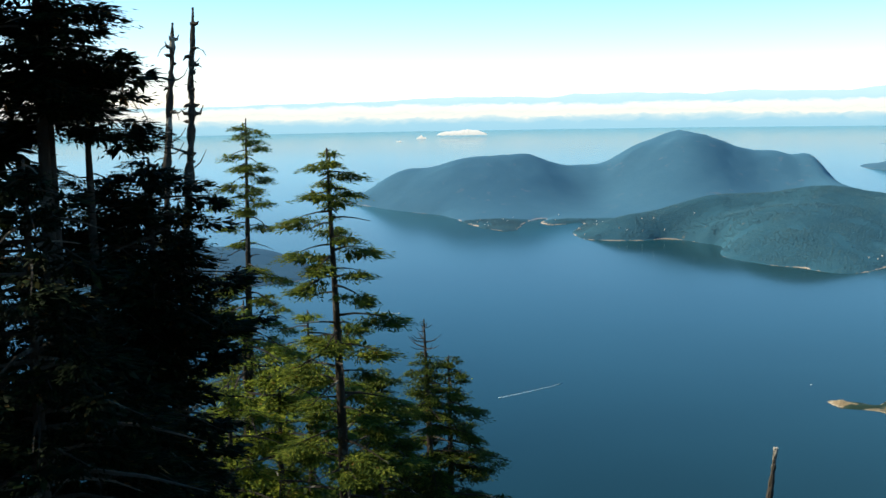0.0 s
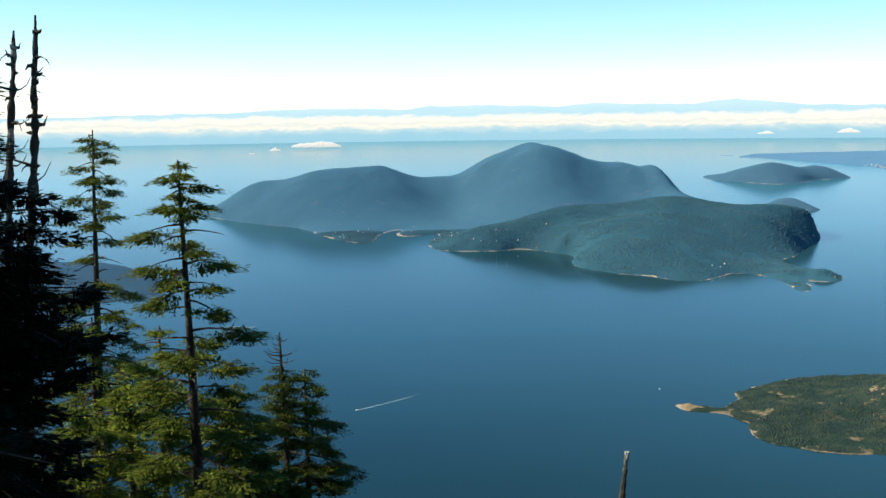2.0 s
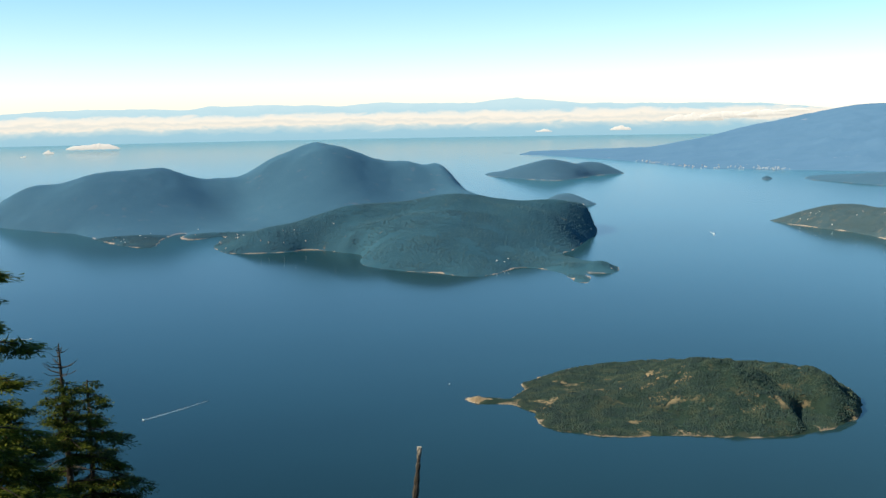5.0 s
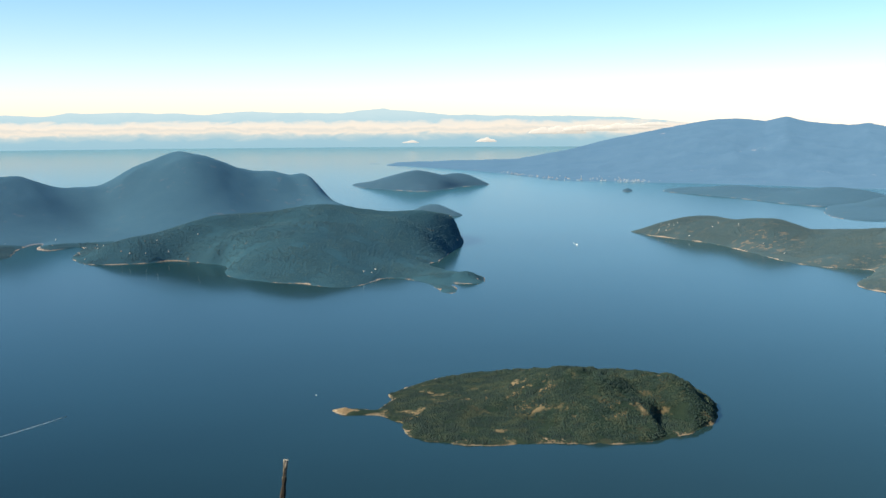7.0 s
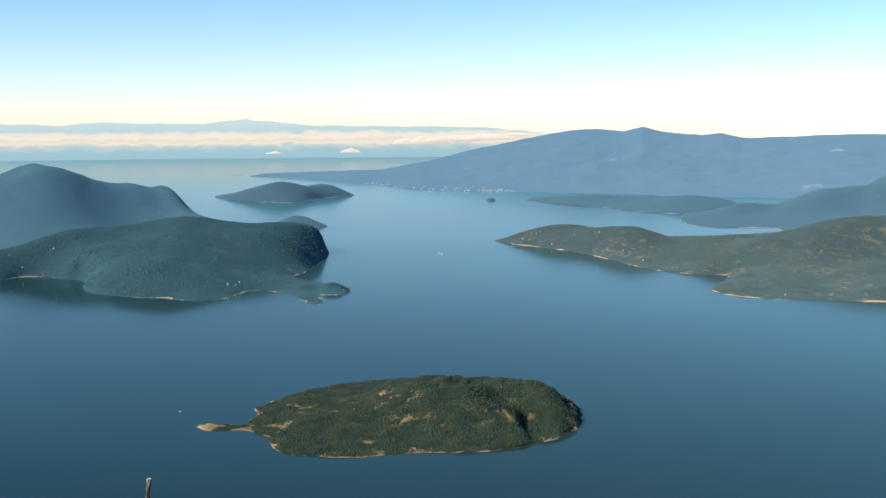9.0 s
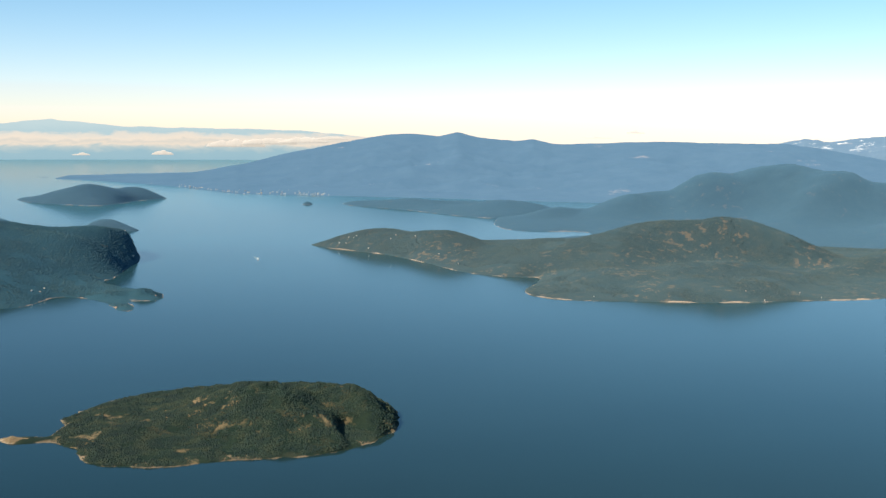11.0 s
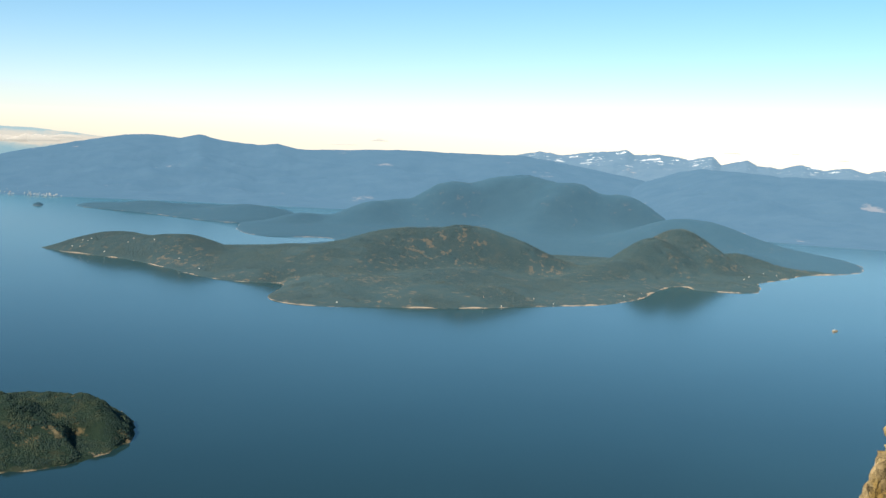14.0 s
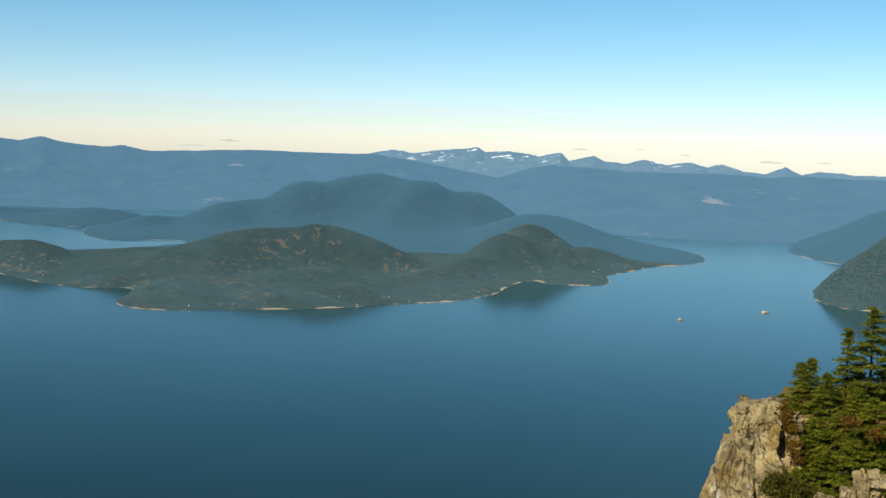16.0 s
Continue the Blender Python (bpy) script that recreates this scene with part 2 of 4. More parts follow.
class Land:
    """An island or a headland: its coast, its hills (x, y, height, half widths, turn) and how steeply it leaves the sea."""

    def __init__(self, coast, hills, bank=18.0, low=3.0, rough=0.16, size=60.0, ragged=3.0):
        self.coast, self.hills = round_off(coast), hills
        self.bank, self.low, self.rough, self.size, self.ragged = bank, low, rough, size, ragged

    def heights(self, x, y):
        d = inland(x, y, self.coast) + self.ragged * fbm(x, y, self.size * 0.3, 4)
        top = np.full(x.shape, float(self.low)) ** 3
        for hx, hy, h, rx, ry, turn in self.hills:
            c, s = math.cos(radians(turn)), math.sin(radians(turn))
            u, v = ((x - hx) * c + (y - hy) * s) / rx, (-(x - hx) * s + (y - hy) * c) / ry
            top = top + (h * np.exp(-(u * u + v * v))) ** 3
        top = np.cbrt(np.maximum(top, (0.9 * self.low) ** 3)) * (1 + self.rough * fbm(x, y, self.size, 6, 0.55))
        return np.where(d > 0, top * (1 - np.exp(-np.maximum(d, 0) / self.bank)), np.maximum(d, -4) * 0.6), d

    def build(self, name, step, material, label, category="island", haze_beyond=None):
        lo, hi = self.coast.min(0) - 12, self.coast.max(0) + 12
        gx, gy = np.arange(lo[0], hi[0], step), np.arange(lo[1], hi[1], step)
        x, y = np.meshgrid(gx, gy, indexing="ij")
        z, d = self.heights(x, y)
        n = len(gy)
        i, j = np.meshgrid(np.arange(len(gx) - 1), np.arange(n - 1), indexing="ij")
        a = (i * n + j).ravel()
        quads = np.stack([a, a + n, a + n + 1, a + 1], 1)
        keep = (d.ravel()[quads] > -2.5 * step).any(1)
        quads = quads[keep]
        used, new_index = np.unique(quads, return_inverse=True)
        verts = np.stack([x.ravel(), y.ravel(), z.ravel()], 1)[used]
        ob = mesh_object(name, verts, new_index.reshape(-1, 4), material, True)
        # faces farther from the camera take the colour with more haze painted in
        if haze_beyond:
            where, other = haze_beyond
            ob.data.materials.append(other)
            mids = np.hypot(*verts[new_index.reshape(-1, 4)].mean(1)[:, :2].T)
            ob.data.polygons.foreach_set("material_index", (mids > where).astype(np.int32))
        return tagged(ob, label, category, kind="structure")

    def forest(self, name, spacing, tall, material, label, seed, edge=3.0, sides=5, open_above=0.28, shore_open=0.28, ring=(0, 9999), clump=9.0, bare_rock=(0, 0, 0)):
        """Many small conifers over the land, with clearings."""
        r = np.random.RandomState(seed)
        lo, hi = self.coast.min(0), self.coast.max(0)
        gx, gy = np.meshgrid(np.arange(lo[0], hi[0], spacing), np.arange(lo[1], hi[1], spacing), indexing="ij")
        x = gx.ravel() + r.uniform(-0.9, 0.9, gx.size) * spacing
        y = gy.ravel() + r.uniform(-0.9, 0.9, gx.size) * spacing
        z, d = self.heights(x, y)
        far = np.hypot(x, y)
        ok = (d > edge) & (np.hypot(x - bare_rock[0], y - bare_rock[1]) > bare_rock[2]) & (far > ring[0]) & (far < ring[1]) & (fbm(x, y, self.size * 0.33, 5, 0.6) < open_above - shore_open * np.exp(-z / 9) + r.uniform(-0.06, 0.2, x.size))
        x, y, z = x[ok], y[ok], z[ok]
        h = tall * r.uniform(0.4, 1.35, x.size) * (1 + 0.9 * fbm(x, y, clump, 3))
        w = h * r.uniform(0.3, 0.5, x.size) + 0.45 * spacing
        turn = r.uniform(0, 6.28, x.size)
        ring = np.stack([np.stack([x + w * np.cos(turn + k * 6.2832 / sides), y + w * np.sin(turn + k * 6.2832 / sides), z + h * r.uniform(0.0, 0.22, x.size)], -1) for k in range(sides)], 1)
        tip = np.stack([x + h * r.uniform(-0.06, 0.06, x.size), y + h * r.uniform(-0.06, 0.06, x.size), z + h], -1)
        verts = np.concatenate([ring, tip[:, None]], 1).reshape(-1, 3)
        base = np.arange(x.size) * (sides + 1)
        faces = np.concatenate([np.stack([base + k, base + (k + 1) % sides, base + sides], 1) for k in range(sides)])
        ob = mesh_object(name, verts, faces, material)
        return tagged(ob, label, "forest", kind="stuff")


def mountain_range(name, ridge, shore, depths, material, label, rough, step=0.12, rows=40, spurs=140.0):
    """A long range seen along its length: ridge rows of (bearing, elevation angle), foot at the distance shore, crest at the depths behind it."""
    az0, az1 = ridge[0][0], ridge[-1][0]
    az = np.arange(az0, az1, step)
    el = np.interp(az, [p[0] for p in ridge], [p[1] for p in ridge])
    foot = np.interp(az, [p[0] for p in shore], [p[1] for p in shore])
    depth = np.interp(az, [p[0] for p in depths], [p[1] for p in depths])
    crest = foot + depth
    top = EYE[2] + crest * np.tan(np.radians(el))
    f = np.concatenate([np.linspace(0, 1, rows), 1 + np.linspace(0, 0.5, 8)[1:]])
    verts = []
    for t in f:
        r = foot + depth * t
        x, y = r * np.sin(np.radians(az)), r * np.cos(np.radians(az))
        shape = t**1.25 if t <= 1 else max(0.0, 1 - (t - 1) * 2.2)
        spur = fbm(x, y, spurs, 6, 0.55)
        body = math.sin(min(t, 1) * math.pi)
        jag = fbm(az * 40, az * 0 + 3.0, 26.0, 6, 0.65) * rough
        z = top * np.clip(shape + 0.30 * body * spur, 0, 1) + jag * min(t, 1) ** 4 + (-2 if t == 0 else 0)
        verts.append(np.stack([x, y, z], 1))
    n = len(az)
    verts = np.concatenate(verts)
    i, j = np.meshgrid(np.arange(len(f) - 1), np.arange(n - 1), indexing="ij")
    a = (i * n + j).ravel()
    ob = mesh_object(name, verts, np.stack([a, a + 1, a + n + 1, a + n], 1), material, True)
    return tagged(ob, label, "mountains", kind="structure")


# ---- sea ----
def build_sea():
    radii = np.concatenate([[0], np.geomspace(60, 4950, 40)])
    turn = np.linspace(0, 2 * math.pi, 97)[:-1]
    verts = [(0, 0, 0)] + [(r * math.sin(a), r * math.cos(a), 0) for r in radii[1:] for a in turn]
    faces = [(0, 1 + (k + 1) % 96, 1 + k) for k in range(96)]
    for i in range(len(radii) - 2):
        o = 1 + i * 96
        faces += [(o + k, o + (k + 1) % 96, o + 96 + (k + 1) % 96, o + 96 + k) for k in range(96)]
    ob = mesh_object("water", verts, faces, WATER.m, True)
    tagged(ob, "calm blue sea with faint wind streaks", "sea", kind="structure")


build_sea()

# ---- islands ----
near_isle = Land(
    [(137, 412), (137, 402), (142, 398), (149, 396), (152, 388), (153, 380), (149, 371), (149, 362), (156, 352), (168, 343), (178, 340), (188, 337), (204, 328), (218, 324), (234, 324), (250, 331), (263, 341),
     (282, 372), (280, 410), (250, 440), (210, 447), (184, 438), (170, 428), (163, 424), (164, 416), (158, 410), (151, 403), (146, 409)],
    [(221, 392, 6.2, 22, 37, -20), (226, 374, 12.0, 25, 40, 0), (256, 359, 11.2, 16, 51, 0), (196, 384, 4.0, 46, 16, 0), (240, 338, -9.4, 9, 20, -12), (262, 352, -8.0, 5, 18, -25), (196, 350, -6.5, 4, 13, 6)], bank=6.0, low=1.6, rough=0.42, size=17.0, ragged=1.6)
near_isle.build("near_island", 1.2, NEAR_LAND, "small rounded island of dark conifers, pale rocky shore")
near_isle.forest("near_island_forest", 0.52, 0.42, NEAR_TREES, "dense dark green conifers with small tan clearings", 11, edge=0.9, open_above=0.26, shore_open=0.16, clump=5.0, bare_rock=(141, 404, 12))

SPIT = land_material("spit_rock", (0.15, 0.11, 0.065), (0.30, 0.225, 0.135), (0.38, 0.30, 0.20), (0.40, 0.33, 0.25), 2.0)
Land([(136.5, 412), (136.5, 404), (141, 399.5), (147, 398), (149, 402), (144, 409)], [(140, 406, 1.3, 3, 4, 0)], bank=1.6, low=0.8, rough=0.7, size=5.0, ragged=0.8).build(
    "rock_spit", 0.5, SPIT, "bare tan rocky spit at the end of the island", "rocks")

west_isle = Land(
    [(-97, 1240), (-41, 1145), (4, 1098), (23, 1000), (46, 960), (60, 960), (74, 1040), (95, 1066), (80, 1010), (94, 995), (125, 1030), (101, 938), (104, 905), (112, 890), (136, 887), (155, 884), (171, 895),
     (186, 880), (191, 858), (201, 853), (199, 824), (189, 795), (195, 768), (206, 752), (215, 739), (226, 734), (230, 718), (243, 702), (256, 708), (271, 720), (282, 735), (293, 727), (299, 704), (297, 680),
     (291, 656), (300, 650), (309, 675), (313, 690), (328, 680), (343, 693), (350, 720), (340, 750), (334, 780), (362, 812), (398, 866), (441, 940),
     (462, 1050), (430, 1250), (330, 1450), (150, 1500), (-50, 1420), (-120, 1300)],
    [(248, 1226, 68.0, 66, 109, 0), (300, 1215, 51.7, 75, 79, 0), (36, 1246, 48.0, 87, 112, 0), (-40, 1265, 30.8, 46, 70, 0), (150, 1250, 35.3, 88, 68, 0), (372, 1190, 42.5, 24, 61, 0),
     (300, 915, 37.0, 78, 73, 0), (219, 923, 29.3, 72, 40, 0), (397, 907, 30.4, 78, 36, 0), (149, 930, 13.0, 37, 46, 0), (333, 702, 8.5, 11, 14, 0), (313, 712, 5.0, 16, 12, 0), (298, 658, 2.2, 6, 8, 0), (250, 800, 19, 52, 66, 0), (262, 850, 27, 80, 70, 0), (210, 850, 21, 50, 60, 0), (345, 868, 24, 46, 44, 0), (200, 1235, 44.1, 39, 69, 0),
     (345, 1200, 39.6, 42, 73, 0), (376, 1124, 21.4, 45, 67, 0), (88, 1257, 42.5, 50, 99, 0), (430, 912, 40.0, 28, 66, 0)], bank=12.0, low=2.0, rough=0.12, size=80.0, ragged=3.0)
west_isle.build("west_island", 4.0, WEST_HAZE_LAND, "large mountainous forested island, blue haze painted into its colours", haze_beyond=(1045, WEST_FAR_HAZE))
west_isle.forest("west_island_forest", 1.5, 0.4, WEST_HAZE_TREES, "conifer forest down to the shore, tinted with blue haze", 12, edge=1.6, sides=4, open_above=0.42, shore_open=0.42, ring=(0, 1045), clump=14.0)


north_isle = Land(
    [(599, 925), (603, 868), (611, 815), (605, 775), (596, 731), (582, 690), (585, 652), (595, 634), (614, 620), (568, 590), (543, 574), (537, 542), (545, 524), (572, 500), (592, 480),
     (612, 462), (636, 446), (660, 436), (689, 419), (722, 406), (777, 409), (822, 424), (873, 428), (851, 404), (862, 380), (878, 364), (909, 374), (946, 394), (988, 388), (1056, 392),
     (1082, 373), (1136, 363), (1230, 400), (1330, 520), (1420, 700), (1400, 900), (1300, 1080), (1150, 1150), (1000, 1100), (892, 989), (862, 912), (930, 880),
     (900, 835), (774, 850), (700, 905), (650, 945), (612, 930)],
    [(780, 581, 42.9, 28, 80, 35), (738, 636, 30.6, 110, 57, 0), (675, 692, 20.1, 41, 59, 0), (653, 792, 23.2, 39, 61, 0), (644, 867, 17.3, 49, 60, 0), (664, 473, 8.7, 57, 26, 0),
     (966, 479, 37.9, 50, 49, 0), (913, 477, 32.0, 30, 39, 0), (1221, 592, 32.0, 85, 80, 0), (1063, 463, 15.0, 60, 37, 0), (1272, 862, 70.8, 75, 129, 0), (1205, 925, 52.3, 64, 66, 0),
     (1294, 721, 48.0, 40, 67, 0), (1127, 984, 29.4, 64, 49, 0), (1038, 1029, 14.0, 54, 30, 0), (793, 577, 17.0, 77, 31, 0), (866, 479, 16.0, 85, 29, 0), (690, 525, 15.0, 80, 50, 0), (625, 570, 11.0, 45, 50, 0), (620, 500, 8.0, 45, 30, 0), (1264, 780, 52.0, 75, 47, 0), (1160, 972, 26.0, 28, 34, 0)], bank=13.0, low=3.0, rough=0.17, size=80.0, ragged=3.0)
north_isle.build("north_island", 4.0, MID_HAZE_LAND, "long hilly island of green forest with tan clearings", haze_beyond=(1150, FAR_HAZE_LAND))
north_isle.forest("north_island_forest", 1.5, 0.34, MID_HAZE_TREES, "mixed green conifer forest with logged clearings", 13, edge=1.6, sides=4, open_above=0.22, shore_open=0.42, ring=(0, 1150), clump=14.0)


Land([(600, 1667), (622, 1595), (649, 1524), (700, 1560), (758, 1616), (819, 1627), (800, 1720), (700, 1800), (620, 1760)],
     [(685, 1630, 25, 80, 80, 0), (770, 1660, 18, 50, 50, 0)], bank=16).build("far_island", 7.0, FAR_HAZE_LAND, "low wooded island in the strait")
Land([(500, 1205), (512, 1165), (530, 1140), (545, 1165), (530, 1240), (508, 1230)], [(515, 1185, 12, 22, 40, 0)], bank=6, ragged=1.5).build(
    "islet", 3.0, FAR_HAZE_LAND, "small wooded islet off the headland")
Land([(905, 1410), (915, 1400), (928, 1412), (918, 1424)], [(917, 1412, 5, 12, 12, 0)], bank=4, ragged=1.0, low=2).build("rock_islet", 2.0, FAR_HAZE_LAND, "tiny dark islet in the channel")
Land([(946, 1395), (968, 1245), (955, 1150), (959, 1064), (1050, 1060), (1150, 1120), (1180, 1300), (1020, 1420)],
     [(1020, 1300, 10, 60, 60, 0), (1060, 1150, 15, 70, 70, 0)], bank=12, low=5).build("low_island", 6.0, FAR_HAZE_LAND, "low dark wooded island before the mainland")
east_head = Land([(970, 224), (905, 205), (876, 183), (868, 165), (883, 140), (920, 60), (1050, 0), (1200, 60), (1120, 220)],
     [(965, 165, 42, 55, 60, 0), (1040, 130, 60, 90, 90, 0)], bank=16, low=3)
east_head.build("east_headland", 4.0, MID_HAZE_LAND, "steep wooded headland with a rocky shore", "headland")
east_head.forest("headland_forest", 2.2, 0.7, MID_HAZE_TREES, "dense conifers on the steep headland", 16, edge=1.5, sides=4, ring=(0, 1060))
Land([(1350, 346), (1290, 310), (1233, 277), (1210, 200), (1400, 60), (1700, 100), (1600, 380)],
     [(1420, 240, 30, 110, 90, 0), (1520, 200, 60, 120, 120, 0)], bank=20, low=3).build("inlet_shore", 7.0, FAR_HAZE_LAND, "wooded shore of the inlet, tinted with blue haze", "headland")
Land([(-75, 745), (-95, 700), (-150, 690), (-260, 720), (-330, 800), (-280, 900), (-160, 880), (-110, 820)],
     [(-150, 780, 12, 70, 60, 0), (-230, 800, 20, 60, 60, 0)], bank=9, low=3).build("south_headland", 4.0, FAR_HAZE_LAND, "low wooded point of land", "headland")

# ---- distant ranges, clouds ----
far_n, far_c = far_material("blue_haze_range", (0.030, 0.056, 0.090), (0.045, 0.075, 0.110), (0.16, 0.15, 0.16), (0.10, 0.23, 0.37), 0.50)
BLUE_HAZE_RANGE = far_n.colour(far_c)
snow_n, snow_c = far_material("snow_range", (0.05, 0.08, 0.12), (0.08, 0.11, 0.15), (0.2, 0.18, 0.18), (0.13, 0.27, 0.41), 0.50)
flank = snow_n.node("Math")
flank.operation = "MULTIPLY"
snow_n.put(snow_n.height(52, 76), flank.inputs[0])
snow_n.put(snow_n.ramp(snow_n.noise(0.022, 6, 0.75), [(0.585, 0), (0.63, 1)]), flank.inputs[1])
SNOW_RANGE = snow_n.colour(snow_n.mix(flank.outputs[0], snow_c, (0.85, 0.83, 0.82)))
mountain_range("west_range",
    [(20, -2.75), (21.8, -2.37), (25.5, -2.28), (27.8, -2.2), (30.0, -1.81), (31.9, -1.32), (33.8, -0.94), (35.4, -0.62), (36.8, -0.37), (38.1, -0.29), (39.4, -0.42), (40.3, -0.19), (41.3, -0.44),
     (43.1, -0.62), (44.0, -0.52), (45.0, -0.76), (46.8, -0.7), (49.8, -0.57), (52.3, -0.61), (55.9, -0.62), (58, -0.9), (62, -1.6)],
    [(20, 2520), (22.1, 2480), (26.5, 2190), (29.6, 1930), (33.4, 1880), (37, 1850), (42, 1790), (48, 1760), (62, 1800)], [(21, 60), (26.5, 200), (31, 600), (35, 800)], BLUE_HAZE_RANGE, "long forested mountain, blue haze painted in as glow", 2.0)
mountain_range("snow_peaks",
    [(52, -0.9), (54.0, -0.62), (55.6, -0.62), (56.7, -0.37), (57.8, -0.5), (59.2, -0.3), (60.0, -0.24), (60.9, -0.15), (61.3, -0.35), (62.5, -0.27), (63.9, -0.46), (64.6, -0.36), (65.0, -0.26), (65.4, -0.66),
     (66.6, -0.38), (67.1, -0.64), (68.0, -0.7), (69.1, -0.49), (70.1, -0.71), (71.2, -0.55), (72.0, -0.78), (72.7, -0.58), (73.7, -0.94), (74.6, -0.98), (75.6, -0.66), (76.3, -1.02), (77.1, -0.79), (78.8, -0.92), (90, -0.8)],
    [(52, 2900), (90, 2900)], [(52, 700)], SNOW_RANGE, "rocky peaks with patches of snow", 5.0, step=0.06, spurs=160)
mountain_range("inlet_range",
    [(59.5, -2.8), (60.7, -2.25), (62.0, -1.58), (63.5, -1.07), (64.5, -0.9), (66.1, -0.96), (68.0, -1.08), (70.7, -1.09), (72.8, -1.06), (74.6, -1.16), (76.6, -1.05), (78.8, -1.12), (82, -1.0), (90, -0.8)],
    [(59.5, 1750), (66, 1520), (70, 1480), (74, 1480), (90, 1700)], [(59, 700)], BLUE_HAZE_RANGE, "forested slopes above the inlet, blue haze painted in as glow", 2.5)

# glowing backdrop strip: haze, cloud bank and far mountains painted in by height
haze = Nodes("horizon_air_glow", 1.0, 0.0)
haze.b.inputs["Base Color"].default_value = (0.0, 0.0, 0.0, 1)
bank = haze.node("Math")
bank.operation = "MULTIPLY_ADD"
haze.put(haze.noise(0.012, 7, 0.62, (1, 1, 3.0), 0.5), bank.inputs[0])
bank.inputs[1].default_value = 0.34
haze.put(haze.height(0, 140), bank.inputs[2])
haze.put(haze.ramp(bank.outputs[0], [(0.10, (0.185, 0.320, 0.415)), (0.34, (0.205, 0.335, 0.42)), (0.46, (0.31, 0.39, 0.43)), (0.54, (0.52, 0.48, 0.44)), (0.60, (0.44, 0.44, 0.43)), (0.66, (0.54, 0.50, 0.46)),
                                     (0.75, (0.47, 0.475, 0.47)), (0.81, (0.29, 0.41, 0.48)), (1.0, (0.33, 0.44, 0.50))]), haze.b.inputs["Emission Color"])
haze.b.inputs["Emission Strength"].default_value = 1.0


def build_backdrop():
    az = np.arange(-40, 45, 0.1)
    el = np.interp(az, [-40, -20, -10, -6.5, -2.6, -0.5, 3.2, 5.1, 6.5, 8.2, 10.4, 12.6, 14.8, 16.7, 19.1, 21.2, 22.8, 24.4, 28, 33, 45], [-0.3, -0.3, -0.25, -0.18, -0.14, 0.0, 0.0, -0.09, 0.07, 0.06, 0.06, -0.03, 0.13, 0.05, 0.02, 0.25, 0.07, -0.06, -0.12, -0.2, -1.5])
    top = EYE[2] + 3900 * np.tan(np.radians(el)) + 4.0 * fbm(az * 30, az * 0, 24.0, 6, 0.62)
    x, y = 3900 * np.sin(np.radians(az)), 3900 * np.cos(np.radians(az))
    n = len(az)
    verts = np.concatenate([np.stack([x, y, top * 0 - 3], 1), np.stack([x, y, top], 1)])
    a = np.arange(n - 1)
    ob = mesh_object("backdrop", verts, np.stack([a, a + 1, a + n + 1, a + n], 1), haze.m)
    tagged(ob, "glowing backdrop painted with haze, cloud bank and pale blue mountains", "backdrop", kind="structure")


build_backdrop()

def cloud_material(name, a, b, glow):
    """Cloud with a painted glow, standing in for sunlight scattered all through it."""
    n = Nodes(name, 1.0, 0.0)
    white = n.mix(n.noise(0.02, 5, 0.6), a, b)
    n.b.inputs["Base Color"].default_value = (0.25, 0.24, 0.23, 1)
    n.put(white, n.b.inputs["Emission Color"])
    n.b.inputs["Emission Strength"].default_value = glow
    return n.m


CLOUD = cloud_material("cloud", (0.74, 0.68, 0.62), (1.0, 0.93, 0.86), 0.42)
WISP = cloud_material("thin_cloud", (0.80, 0.76, 0.72), (0.92, 0.88, 0.84), 0.48)


def cloud(az, el, dist, wide, tall, seed, label, material):
    """One flat-based bank of cumulus: heaps of several sizes that flow into one skin."""
    r = random.Random(seed)
    heaps = [(r.uniform(-0.8, 0.8), r.uniform(0.2, 0.5), r.uniform(0.35, 1.0)) for _ in range(5)]
    n, m = 72, 14
    verts, faces = [], []
    for i in range(n + 1):
        u = -1 + 2 * i / n
        top = max(h * (1 - abs(u)) ** 0.35 * math.exp(-(((u - c) / w) ** 2)) for c, w, h in heaps) + 0.05 + 0.22 * noise.noise(Vector((u * 7, seed, 0.3)))
        top = (0.45 + 0.55 * top) * math.sqrt(max(0.0, 1 - u * u)) * tall
        deep = wide * 0.12 * math.sqrt(max(0.0, 1 - u * u)) + 0.01
        for j in range(m):
            a = 2 * math.pi * j / m
            z = math.sin(a) * top if math.sin(a) > 0 else math.sin(a) * tall * 0.08 * (1 + noise.noise(Vector((u * 6, seed, 4.0))))
            bulge = 1 + 0.12 * noise.noise(Vector((u * 11, math.sin(a) * 2, seed)))
            verts.append((u * wide * 0.5, math.cos(a) * deep * bulge, z * bulge))
    faces += [(i * m + j, i * m + (j + 1) % m, (i + 1) * m + (j + 1) % m, (i + 1) * m + j) for i in range(n) for j in range(m)]
    ob = mesh_object("cloud", verts, faces, material, True)
    d = toward(az) * dist
    ob.matrix_world = pose(d.x, d.y, EYE[2] + dist * math.tan(radians(el)), 0, 0, -az)
    return tagged(ob, label, "cloud", "clouds over the strait", "structure")


for az, el, dist, wide, tall in [(0.9, -1.82, 3300, 140, 19), (-1.1, -2.05, 3200, 34, 14), (-2.2, -2.2, 3000, 26, 8), (26.15, -1.38, 3700, 66, 14), (22.45, -1.42, 3700, 52, 8),
                                 (29.6, -0.98, 3850, 190, 26), (31.2, -0.85, 3830, 180, 26), (32.8, -0.78, 3800, 160, 20), (34.2, -0.62, 3700, 100, 12), (35.5, -0.88, 2620, 24, 6)]:
    cloud(az, el, dist, wide, tall, int(az * 10 + 40), "low white cloud lying over the sea", CLOUD)
